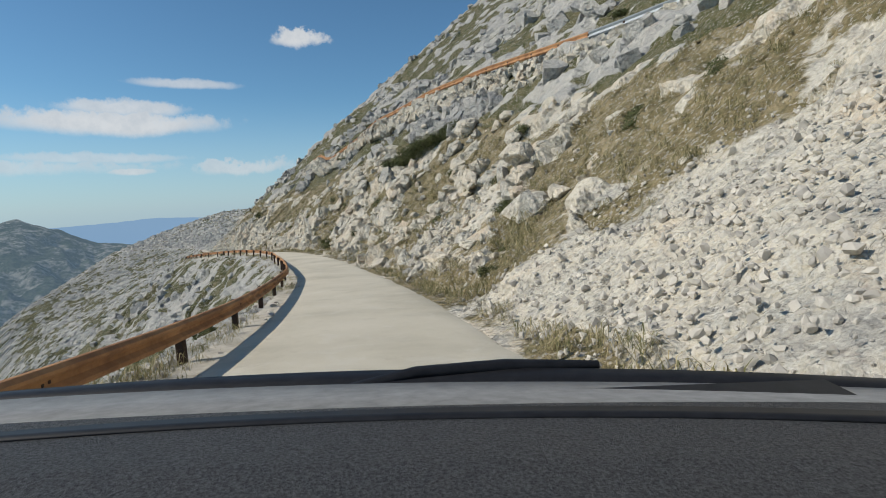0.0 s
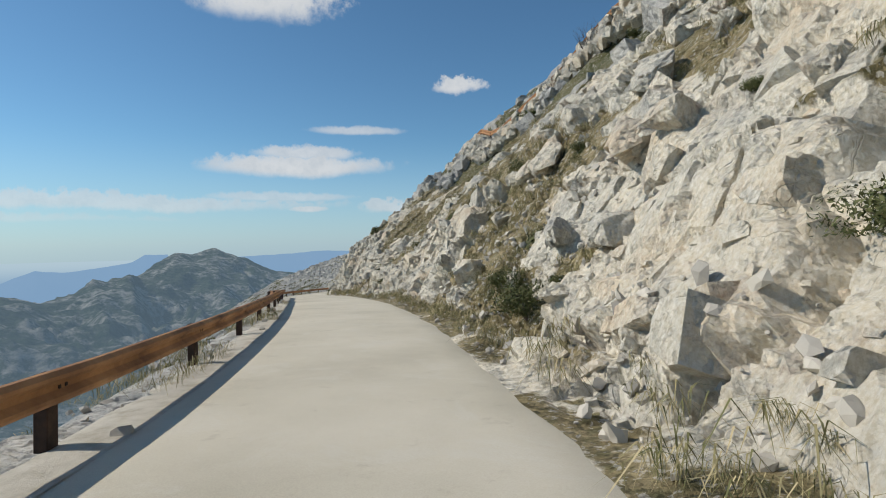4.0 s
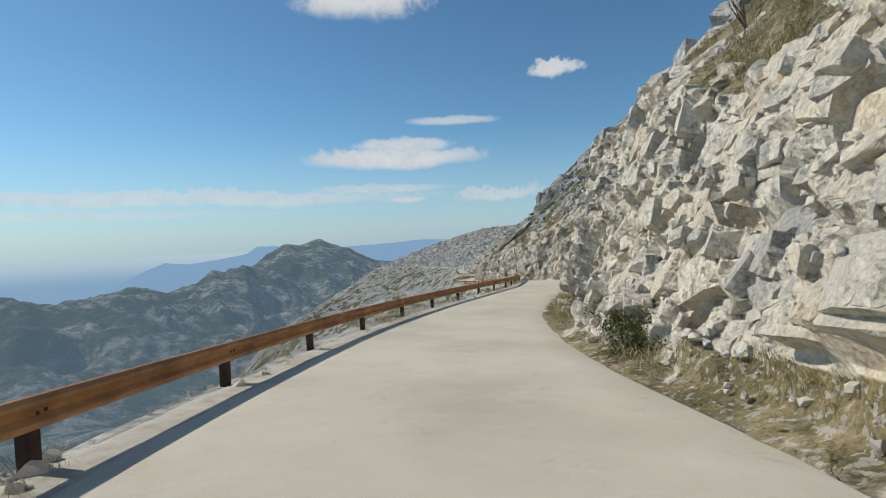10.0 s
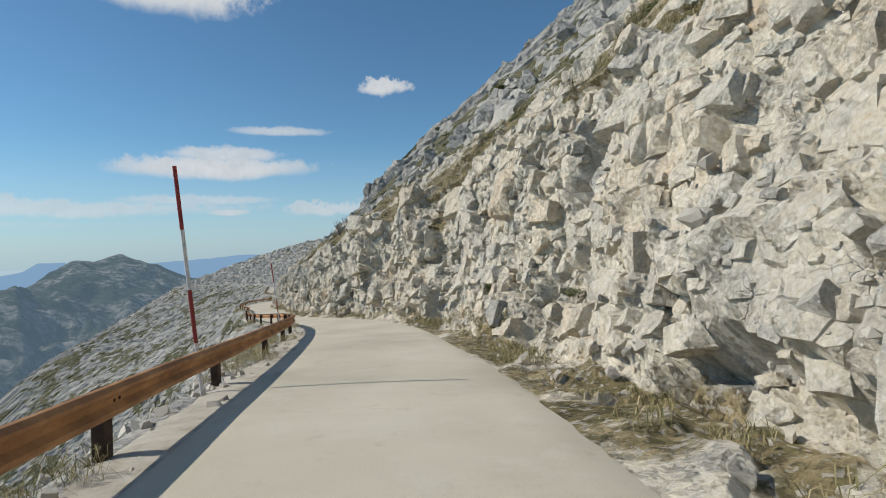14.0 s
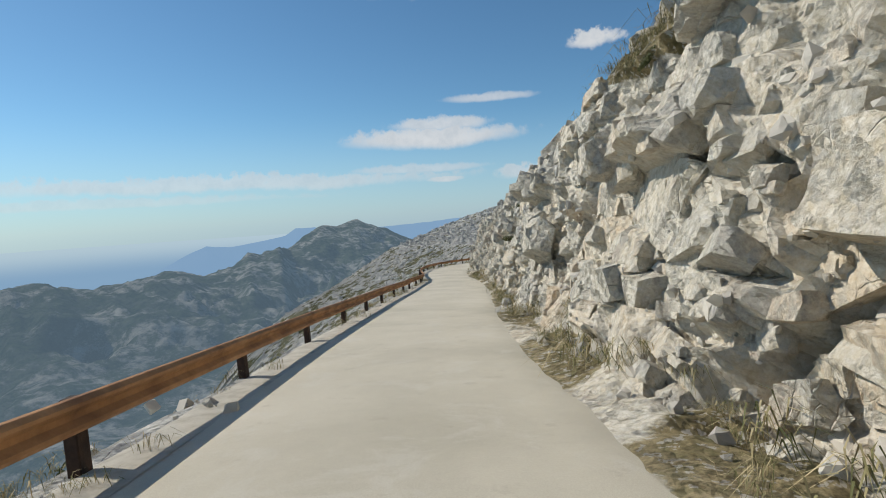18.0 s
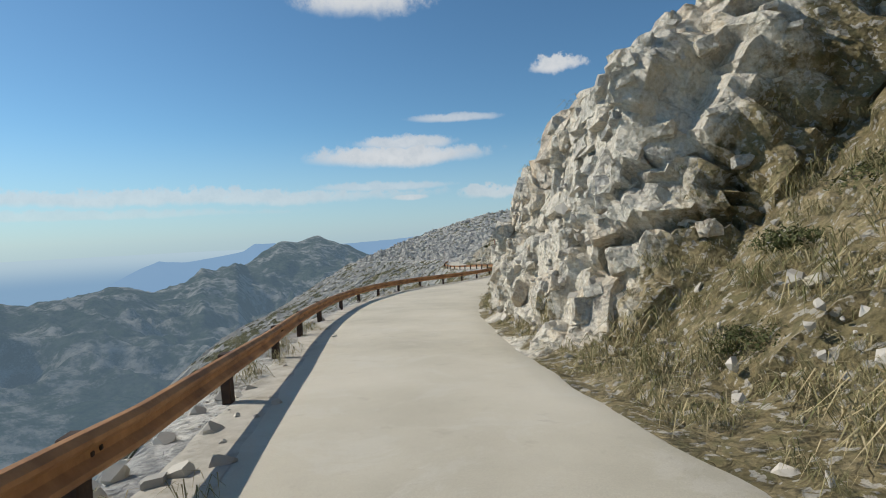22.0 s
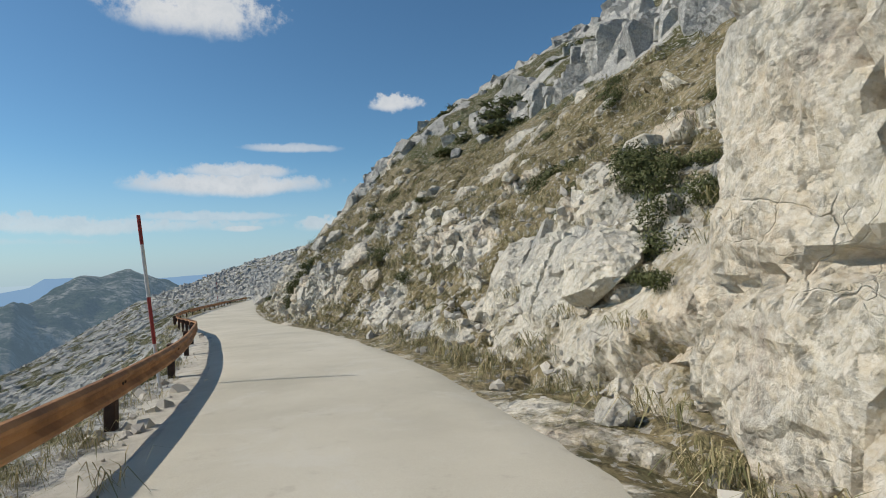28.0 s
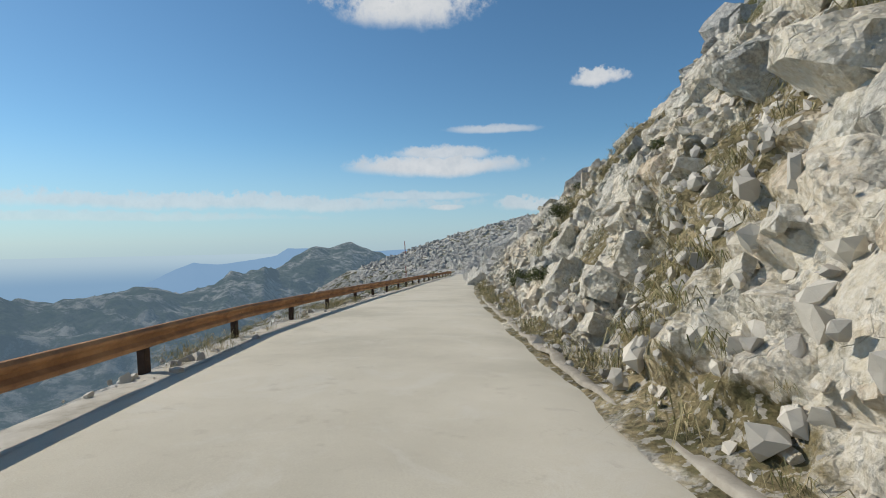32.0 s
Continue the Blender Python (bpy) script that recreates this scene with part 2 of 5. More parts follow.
def make_road():
    m, t, bsdf, pos = material("worn_pale_asphalt")
    col = ramp(t, noise_tex(t, pos, 0.35, 6.0, 0.6), [(0.3, (0.48, 0.44, 0.345)), (0.5, (0.57, 0.525, 0.42)), (0.72, (0.64, 0.59, 0.485))])
    patches = smooth(t, noise_tex(t, pos, 0.9, 8.0, 0.75, 0.6), 0.52, 0.62)
    col = mix(t, calc(t, "MULTIPLY", patches, 0.3), col, (0.64, 0.61, 0.54))
    spots = smooth(t, noise_tex(t, pos, 2.6, 6.0, 0.7), 0.58, 0.70)
    col = mix(t, calc(t, "MULTIPLY", spots, 0.35), col, (0.40, 0.35, 0.265))
    gr = noise_tex(t, pos, 90.0, 4.0, 0.8)
    col = mix(t, 0.35, col, ramp(t, gr, [(0.3, (0.25, 0.25, 0.25)), (0.7, (0.68, 0.68, 0.68))]), "OVERLAY")
    t.links.new(col, bsdf.inputs["Base Color"])
    bsdf.inputs["Roughness"].default_value = 0.92
    bsdf.inputs["Specular IOR Level"].default_value = 0.15
    bump(t, bsdf, calc(t, "ADD", gr, noise_tex(t, pos, 5.0, 6.0, 0.6)), 0.35, 0.02)
    return m


ASPHALT = make_road()
GRAVEL = make_simple("pale_gravel", [(0.3, (0.36, 0.32, 0.25)), (0.5, (0.50, 0.46, 0.38)), (0.75, (0.60, 0.56, 0.48))], 3.0, 0.95, 0.0, 0.9, 26.0)
SCREE = make_simple("scree_stone", [(0.15, (0.36, 0.335, 0.295)), (0.5, (0.52, 0.48, 0.41)), (0.85, (0.63, 0.58, 0.49))], 4.0, 0.9, 0.0, 0.5, 20.0, island=True)
RUST = make_simple("rusted_steel", [(0.25, (0.17, 0.085, 0.045)), (0.45, (0.33, 0.165, 0.075)), (0.6, (0.46, 0.245, 0.11)), (0.8, (0.52, 0.33, 0.18))], 1.4, 0.8, 0.0, 0.3, 70.0)
DARK = make_simple("dark_rusted_post", [(0.3, (0.03, 0.022, 0.018)), (0.7, (0.085, 0.05, 0.035))], 6.0, 0.8, 0.2, 0.3, 70.0)
ZINC = make_simple("grey_galvanised_steel", [(0.3, (0.30, 0.33, 0.34)), (0.7, (0.45, 0.48, 0.49))], 2.0, 0.5, 0.6)
RED = make_simple("faded_red_paint", [(0.3, (0.22, 0.03, 0.03)), (0.7, (0.34, 0.06, 0.05))], 9.0, 0.6)
WHITE = make_simple("weathered_white_paint", [(0.3, (0.50, 0.48, 0.46)), (0.7, (0.72, 0.70, 0.68))], 9.0, 0.6)
GRASS = make_simple("dry_grass", [(0.1, (0.09, 0.10, 0.035)), (0.35, (0.21, 0.195, 0.085)), (0.65, (0.40, 0.335, 0.18)), (0.95, (0.58, 0.47, 0.29))], 0.7, 0.85, island=True)
LEAF = make_simple("dark_green_leaves", [(0.1, (0.038, 0.047, 0.013)), (0.5, (0.082, 0.092, 0.028)), (0.9, (0.15, 0.148, 0.058))], 0.9, 0.7, island=True)
TWIG = make_simple("grey_brown_twigs", [(0.3, (0.06, 0.045, 0.035)), (0.7, (0.14, 0.11, 0.085))], 5.0, 0.9)
PAD = make_simple("dark_grained_plastic", [(0.35, (0.035, 0.036, 0.038)), (0.65, (0.15, 0.152, 0.157))], 300.0, 0.6, 0.0, 0.9, 320.0)
BLACK = make_simple("black_plastic", [(0.3, (0.008, 0.008, 0.009)), (0.7, (0.02, 0.02, 0.022))], 40.0, 0.5)
COWL = make_simple("pale_grey_plastic", [(0.3, (0.20, 0.20, 0.195)), (0.7, (0.30, 0.30, 0.29))], 30.0, 0.6)
CONCRETE = make_simple("weathered_concrete", [(0.3, (0.24, 0.21, 0.165)), (0.7, (0.43, 0.39, 0.32))], 3.0, 0.92, 0.0, 0.4, 30.0)


def make_distant(name, stops, scale, haze_glow, haze_amount, relief=0.0):
    m, t, bsdf, pos = material(name)
    col = ramp(t, noise_tex(t, pos, scale, 9.0, 0.7), stops)
    if relief:
        woods = smooth(t, noise_tex(t, pos, 0.0042, 7.0, 0.68, 0.5), 0.46, 0.54)
        trees = ramp(t, noise_tex(t, pos, 0.06, 5.0, 0.7), [(0.35, (0.015, 0.03, 0.01)), (0.7, (0.075, 0.10, 0.04))])
        col = mix(t, calc(t, "MULTIPLY", woods, 0.85), col, trees)
    t.links.new(col, bsdf.inputs["Base Color"])
    bsdf.inputs["Roughness"].default_value = 1.0
    bsdf.inputs["Specular IOR Level"].default_value = 0.0
    if relief:
        bump(t, bsdf, noise_tex(t, pos, scale * 0.6, 10.0, 0.72), 1.0, relief)
    # aerial haze painted in: an even emission mixed over the lit surface
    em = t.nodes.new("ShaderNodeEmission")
    em.inputs["Color"].default_value = (*haze_glow, 1.0)
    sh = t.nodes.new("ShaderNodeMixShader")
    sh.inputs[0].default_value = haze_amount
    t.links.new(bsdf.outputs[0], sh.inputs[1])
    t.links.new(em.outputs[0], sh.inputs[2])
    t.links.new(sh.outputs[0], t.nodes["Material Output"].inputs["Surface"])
    return m


# distant layers glow in a haze colour, each by a fixed share
VALLEY_HAZE_GLOW = (0.27, 0.40, 0.53)
VALLEY = make_distant("karst_valley_haze_glow", [(0.38, (0.045, 0.06, 0.025)), (0.46, (0.11, 0.12, 0.075)), (0.52, (0.29, 0.28, 0.235)), (0.64, (0.52, 0.49, 0.43))], 0.028, VALLEY_HAZE_GLOW, 0.36, 55.0)
BLUE_HILL = make_distant("far_hill_haze_glow", [(0.3, (0.05, 0.08, 0.06)), (0.7, (0.2, 0.2, 0.2))], 0.006, (0.30, 0.49, 0.735), 0.94)
SEA = make_distant("sea_haze_glow", [(0.3, (0.02, 0.06, 0.12)), (0.7, (0.03, 0.08, 0.15))], 0.002, (0.31, 0.51, 0.735), 0.92)
# the sea's emission pales with height: painted haze that blends into the sky
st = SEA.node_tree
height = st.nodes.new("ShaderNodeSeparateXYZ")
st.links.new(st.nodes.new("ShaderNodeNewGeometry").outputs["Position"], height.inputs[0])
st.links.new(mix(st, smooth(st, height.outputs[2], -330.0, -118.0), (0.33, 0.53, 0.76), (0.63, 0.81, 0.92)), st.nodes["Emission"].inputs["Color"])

# ---- number tools ----


def hash01(i, j, k, seed):
    h = (i.astype(np.int64) * 374761393 + j.astype(np.int64) * 668265263 + k.astype(np.int64) * 2147483647 + seed * 974634777) & 0xFFFFFFFF
    h = ((h ^ (h >> 13)) * 1274126177) & 0xFFFFFFFF
    h = ((h ^ (h >> 16)) * 2246822519) & 0xFFFFFFFF
    return ((h ^ (h >> 15)) & 0xFFFFFF) / float(0x1000000)


def vnoise(p, size, seed=0):
    """Smooth value noise in -1 to 1."""
    q = p / size
    c = np.floor(q)
    f = q - c
    f = f * f * (3 - 2 * f)
    i, j, k = c[..., 0], c[..., 1], c[..., 2]
    out = 0
    for a in (0, 1):
        for b in (0, 1):
            for d in (0, 1):
                w = (f[..., 0] if a else 1 - f[..., 0]) * (f[..., 1] if b else 1 - f[..., 1]) * (f[..., 2] if d else 1 - f[..., 2])
                out = out + w * hash01(i + a, j + b, k + d, seed)
    return out * 2 - 1


def fbm(p, size, octaves, seed=0):
    return sum(vnoise(p, size / 2 ** o, seed + o) * 0.5 ** o for o in range(octaves))


def blocks(p, size, seed=0):
    """Broken rock: each cell is a tilted facet of its own height. Returns the height in about -1 to 1, the distance to the joint and the cell's own number."""
    q = p / size
    c = np.floor(q)
    best = np.full(q.shape[:-1], 9.0)
    second = np.full(q.shape[:-1], 9.0)
    height = np.zeros(q.shape[:-1])
    tone = np.zeros(q.shape[:-1])
    for a in (-1, 0, 1):
        for b in (-1, 0, 1):
            for d in (-1, 0, 1):
                i, j, k = c[..., 0] + a, c[..., 1] + b, c[..., 2] + d
                v = [q[..., n] - (x + 0.1 + 0.8 * hash01(i, j, k, seed + n)) for n, x in enumerate((i, j, k))]
                dist = v[0] ** 2 + v[1] ** 2 + v[2] ** 2
                near = dist < best
                second = np.where(near, best, np.minimum(second, dist))
                best = np.where(near, dist, best)
                tilt = sum(v[n] * (hash01(i, j, k, seed + 5 + n) - 0.5) * 1.5 for n in range(3))
                height = np.where(near, hash01(i, j, k, seed + 9) * 1.6 - 0.8 + tilt, height)
                tone = np.where(near, hash01(i, j, k, seed + 13), tone)
    return height, np.sqrt(second) - np.sqrt(best), tone


def crags(p, size, seed, sharp, tilt=0.7):
    """Jointed rock: cells with planar tilted faces that meet in narrow bevels. Returns the height in about -1 to 1, the distance to the joint, the cell's own number."""
    q = p / size
    c = np.floor(q)
    shape = q.shape[:-1]
    best, second = np.full(shape, 9.0), np.full(shape, 9.0)
    total, height, tone = np.full(shape, 1e-30), np.zeros(shape), np.zeros(shape)
    for a in (-1, 0, 1):
        for b in (-1, 0, 1):
            for d in (-1, 0, 1):
                i, j, k = c[..., 0] + a, c[..., 1] + b, c[..., 2] + d
                v = [q[..., n] - (x + 0.08 + 0.84 * hash01(i, j, k, seed + n)) for n, x in enumerate((i, j, k))]
                dist = np.sqrt(v[0] ** 2 + v[1] ** 2 + v[2] ** 2)
                own = hash01(i, j, k, seed + 9)
                face = own * 1.6 - 0.8 + sum(v[n] * (hash01(i, j, k, seed + 5 + n) - 0.5) * 2 * tilt for n in range(3))
                w = np.exp(-sharp * dist)
                total += w
                height += w * face
                tone += w * own
                second = np.minimum(second, np.maximum(best, dist))
                best = np.minimum(best, dist)
    return height / total, second - best, tone / total


def sheet(name, pts, mat, label, category, veg=None, kind="structure", flat=True, flip=False):
    """One mesh from a grid of points."""
    n, m = pts.shape[:2]
    idx = np.arange(n * m).reshape(n, m)
    quads = np.stack([idx[:-1, :-1], idx[:-1, 1:], idx[1:, 1:], idx[1:, :-1]], -1).reshape(-1, 4)
    if flip:
        quads = quads[:, ::-1]
    me = bpy.data.meshes.new(name)
    me.vertices.add(n * m)
    me.vertices.foreach_set("co", pts.reshape(-1).astype(np.float32))
    me.loops.add(quads.size)
    me.loops.foreach_set("vertex_index", quads.reshape(-1).astype(np.int32))
    me.polygons.add(len(quads))
    me.polygons.foreach_set("loop_start", np.arange(0, quads.size, 4, dtype=np.int32))
    me.update(calc_edges=True)
    me.polygons.foreach_set("use_smooth", np.full(len(quads), not flat))
    if veg is not None:
        for k, key in enumerate(("veg", "tone")):
            me.attributes.new(key, "FLOAT", "POINT").data.foreach_set("value", veg[..., k].reshape(-1).astype(np.float32))
    me.materials.append(mat)
    return tagged(new(name, me), label, category, kind=kind)


def soup(name, verts, faces, mat, smooth_faces=False):
    """A mesh of many small triangles."""
    me = bpy.data.meshes.new(name)
    verts, faces = np.asarray(verts, np.float32), np.asarray(faces, np.int32)
    me.vertices.add(len(verts))
    me.vertices.foreach_set("co", verts.reshape(-1))
    me.loops.add(faces.size)
    me.loops.foreach_set("vertex_index", faces.reshape(-1))
    me.polygons.add(len(faces))
    me.polygons.foreach_set("loop_start", np.arange(0, faces.size, faces.shape[1], dtype=np.int32))
    me.update(calc_edges=True)
    me.polygons.foreach_set("use_smooth", np.full(len(faces), smooth_faces))
    me.materials.append(mat)
    return me


def part(name, me, parent, label="", m=None):
    ob = new(name, me)
    ob.parent = parent
    if m is not None:
        ob.matrix_basis = m
    return tagged(ob, label)


# ---- the road's line in plan: a point each station ----
ROAD = [(0.0, -0.0, 0.00), (-1.3, 10.5, -1.02), (-3.6, 21.2, -1.82), (-6.5, 32.1, -2.56), (-10.2, 43.2, -3.10), (-14.8, 54.1, -3.63),
        (-20.3, 64.7, -4.32), (-26.7, 74.9, -5.18), (-33.3, 84.7, -6.17), (-39.5, 94.1, -7.20), (-45.2, 103.6, -8.28), (-49.8, 113.6, -9.27),
        (-52.9, 124.4, -10.02), (-54.9, 135.8, -10.63), (-57.0, 147.0, -11.32), (-59.8, 158.1, -12.19), (-63.5, 168.9, -13.24), (-68.6, 178.8, -14.43),
        (-74.7, 188.2, -15.66), (-80.6, 197.7, -16.81), (-85.8, 207.2, -17.80), (-90.9, 216.8, -18.78), (-96.4, 226.1, -19.69), (-101.6, 235.0, -20.53),
        (-105.8, 243.7, -21.15), (-108.8, 252.6, -21.69), (-110.8, 261.8, -22.18), (-112.1, 271.1, -22.60), (-113.7, 280.3, -22.96), (-117.2, 289.0, -23.43),
        (-122.2, 297.4, -23.99), (-127.6, 305.5, -24.67), (-132.6, 313.4, -25.33)]
for k in range(34):
    bearing = radians(np.interp(k, (0, 2, 4, 7, 10, 14, 18, 22, 26, 30, 34), (31, 28, 25, 24, 25, 31, 37, 42, 52, 63, 68)))
    x, y, z = ROAD[-1]
    ROAD.append((x - math.sin(bearing) * 10.5, y + math.cos(bearing) * 10.5, z - 0.5))
for _ in range(4):
    ROAD.insert(0, tuple(2 * a - b for a, b in zip(ROAD[0], ROAD[1])))
ROAD = np.array(ROAD)
T0, T1 = -4.0, -4.0 + (len(ROAD) - 1)


def road_at(t):
    """Place and unit vector to the right of the road's line at the stations t."""
    u = np.clip(np.asarray(t, float) - T0, 0, len(ROAD) - 1.001)
    i = np.floor(u).astype(int)
    f = (u - i)[..., None]
    p0, p1, p2, p3 = (ROAD[np.clip(i + k, 0, len(ROAD) - 1)] for k in (-1, 0, 1, 2))
    pos = 0.5 * (2 * p1 + (p2 - p0) * f + (2 * p0 - 5 * p1 + 4 * p2 - p3) * f ** 2 + (3 * p1 - p0 - 3 * p2 + p3) * f ** 3)
    der = 0.5 * ((p2 - p0) + 2 * (2 * p0 - 5 * p1 + 4 * p2 - p3) * f + 3 * (3 * p1 - p0 - 3 * p2 + p3) * f ** 2)
    flat = der[..., :2] / np.linalg.norm(der[..., :2], axis=-1, keepdims=True)
    return pos, np.stack([flat[..., 1], -flat[..., 0]], -1)


def place(t, d, h):
    pos, right = road_at(t)
    d = np.asarray(d, float)
    out = np.array(pos, float)
    if d.size and np.abs(d).max() > 14:
        wide = sum(road_at(np.asarray(t, float) + k)[1] for k in (-6, -4, -2, 0, 2, 4, 6))
        wide = wide / np.linalg.norm(wide, axis=-1, keepdims=True)
        near = np.clip(d, -14, 14)
        out[..., :2] += right * near[..., None] + wide * (d - near)[..., None]
    else:
        out[..., :2] += right * d[..., None]
    out[..., 2] += h
    return out


def table(rows, t, col):
    a = np.array(rows, float)
    return np.interp(t, a[:, 0], a[:, col])


EDGE = [(-4, 2.0), (0.7, 1.9), (4.6, 1.5), (6.5, 1.8), (8.2, 2.2), (9.7, 2.9), (10.5, 3.0), (11.8, 2.0), (14, 1.9), (17.8, 1.5), (19.2, 1.8), (21.8, 2.5),
        (23.8, 2.1), (26, 2.0), (29, 1.9), (31, 1.9), (34, 1.8), (70, 1.9)]
RAIL = [(-4, -3.0), (0, -3.05), (1.0, -3.05), (1.8, -2.85), (2.5, -2.7), (3.15, -2.85), (4.0, -3.05), (4.5, -2.9), (4.8, -2.95), (6, -3.25), (6.8, -3.0), (7.5, -2.5), (7.75, -2.6), (8.0, -2.9), (8.42, -3.35), (8.8, -3.4), (9.9, -3.6), (11.4, -3.3), (13, -2.45), (13.5, -2.2), (14, -2.45), (14.6, -2.7), (16.9, -2.85), (18, -3.0),
        (19.6, -2.75), (20.5, -2.7), (21.3, -2.5), (21.9, -1.95), (22.4, -1.9), (22.9, -2.25), (23.3, -2.7), (23.8, -3.15), (24.5, -3.8), (25.2, -4.0), (25.8, -3.6), (26.2, -2.9), (26.9, -2.4), (29, -2.5),
        (30.6, -2.45), (30.9, -2.65), (31.5, -3.1), (32.3, -4.0), (33.2, -4.3), (34.2, -3.8), (35.5, -3.2), (70, -3.0)]
# the right bank by station: foot of the rock, then angle and top height of the wall, the slope and the crag above
FOOT = [(-4, 2.7), (3.6, 2.7), (5, 2.4), (7.3, 2.9), (8.6, 3.3), (9.6, 3.7), (11, 2.9), (12.3, 2.7), (13.58, 2.4), (13.68, 3.2), (14.1, 3.4), (15, 2.8), (16.2, 2.6),
    (17.2, 2.7), (19.8, 2.5), (22.1, 2.9), (22.28, 3.5), (22.78, 3.5), (22.92, 2.8), (23.6, 2.8), (25.55, 2.4), (25.82, 2.4), (25.95, 3), (26.6, 2.6), (27.3, 2.9),
    (28.8, 3.1), (30.2, 2.6), (31, 2.6), (31.7, 2.3), (32.3, 2.3), (32.8, 2.6), (70, 2.6)]
WALL_ANGLE = [(-4, 37), (2.5, 34), (3.6, 42), (4.4, 56), (5, 51), (6.5, 54), (7.3, 45), (8.2, 47), (8.6, 58), (9.6, 64), (11, 60), (13.58, 80), (13.68, 58), (14.1, 54),
    (15, 68), (16.2, 75), (17.2, 72), (18.5, 75), (19.8, 73), (20.7, 60), (21.4, 71), (21.7, 73), (22.1, 71), (22.28, 42), (22.78, 42), (22.92, 72), (24.15, 75), (24.5, 68),
    (25.55, 76), (25.82, 80), (25.95, 60), (26.6, 68), (27.3, 50), (28.8, 52), (30.2, 48), (31, 54), (31.7, 62), (32.3, 66), (32.8, 50), (34, 52), (37, 50), (44, 40),
    (70, 40)]
WALL_TOP = [(-4, 3), (2.5, 3), (3.6, 4), (5, 4), (6.5, 5), (7.3, 4), (8.2, 4), (8.6, 6), (9.6, 5), (11, 5), (12.3, 8), (13.58, 9), (13.68, 4.5), (14.1, 4), (15, 6.5),
    (18.5, 6.2), (19.8, 4.6), (20.7, 4), (21.6, 5), (22.1, 5), (22.28, 4), (22.78, 4), (22.92, 5.2), (23.25, 5), (23.6, 5.2), (24.5, 4.2), (25.55, 5.4), (25.82, 7.5),
    (25.95, 4.5), (26.6, 6), (27.3, 3), (31, 3), (32.3, 4), (35.5, 4), (37, 3), (40, 2), (70, 2)]
SLOPE_ANGLE = [(-4, 40), (2.5, 41), (3.6, 45), (5, 47), (7.3, 44), (8.6, 39), (9.6, 37.5), (11, 39), (12.3, 42), (13.58, 42), (13.68, 41), (18.5, 40), (19.8, 38),
    (20.7, 41), (21.6, 41), (22.28, 39), (22.78, 39), (22.92, 40), (23.6, 41), (24.5, 36), (25.55, 36), (25.82, 38), (26.6, 39), (27.3, 38), (30.2, 38), (31.7, 39),
    (32.3, 44), (32.8, 49.5), (34, 49.5), (35.5, 40), (40, 22), (48, 16), (70, 15)]
SLOPE_TOP = [(-4, 17.5), (9.6, 17.5), (11, 30), (23.6, 30), (24.15, 27), (24.5, 24), (25.55, 20), (25.82, 20), (26.6, 14), (27.3, 12), (30.2, 10.5), (31.7, 11),
    (32.8, 13), (35.5, 16), (37, 20), (70, 20)]
CRAG_ANGLE = [(-4, 34), (2.5, 35), (5, 39), (9.6, 34), (11, 42), (23.6, 42), (25.55, 50), (25.82, 52), (26.6, 65), (27.3, 67), (28.8, 64), (30, 54), (31, 46), (32.3, 44),
    (32.8, 46), (34, 44), (35.5, 37), (40, 20), (48, 14.5), (70, 13.5)]
CRAG_TOP = [(-4, 31), (24.5, 31), (25.55, 28), (25.82, 28), (26.6, 26), (27.3, 23), (28.8, 17.5), (30.2, 14), (31.2, 13.5), (32.3, 14.5), (32.8, 15.5), (34, 16.5), (35.5, 20), (37, 24),
    (70, 24)]
WALL = (FOOT, WALL_ANGLE, WALL_TOP, SLOPE_ANGLE, SLOPE_TOP, CRAG_ANGLE, CRAG_TOP)
LAST = [(-4, 37), (9, 37), (12, 40), (27.7, 41), (29, 32.5), (32, 32), (34, 33), (36, 33), (38, 26), (41, 19), (45, 15), (48, 13), (70, 12)]


def profile(t, u):
    """Lateral place and height along the right bank, u metres up its surface from the road's edge; t and u are grids' axes."""
    n, m = len(t), len(u)
    d0 = table(EDGE, t, 1)
    foot, a1, h1, a2, h2, a3, h3 = (table(col, t, 1) for col in WALL)
    foot = np.maximum(foot, d0 + 0.35)
    dd, hh = [d0 - 0.12, foot], [np.full(n, -0.02), np.full(n, 0.13)]
    for ang, top in ((a1, h1), (a2, h2), (a3, h3), (table(LAST, t, 1), np.full(n, 140.0))):
        rise = np.maximum(top - hh[-1], 0.05)
        dd.append(dd[-1] + rise / np.tan(np.radians(ang)))
        hh.append(hh[-1] + rise)
    dd, hh = np.array(dd), np.array(hh)
    arc = np.concatenate([np.zeros((1, n)), np.cumsum(np.hypot(np.diff(dd, axis=0), np.diff(hh, axis=0)), axis=0)])
    D, H = np.empty((n, m)), np.empty((n, m))
    for i in range(n):
        D[i], H[i] = np.interp(u, arc[:, i], dd[:, i]), np.interp(u, arc[:, i], hh[:, i])
    return D, H, foot


def bell(x, mid, half):
    return np.exp(-np.clip(np.abs((x - mid) / half), 0, 6) ** 4)


def worn(a, keep):
    """Each value drawn towards its four neighbours."""
    p = np.pad(a, 1, mode="edge")
    return keep * a + (1 - keep) / 4 * (p[:-2, 1:-1] + p[2:, 1:-1] + p[1:-1, :-2] + p[1:-1, 2:])


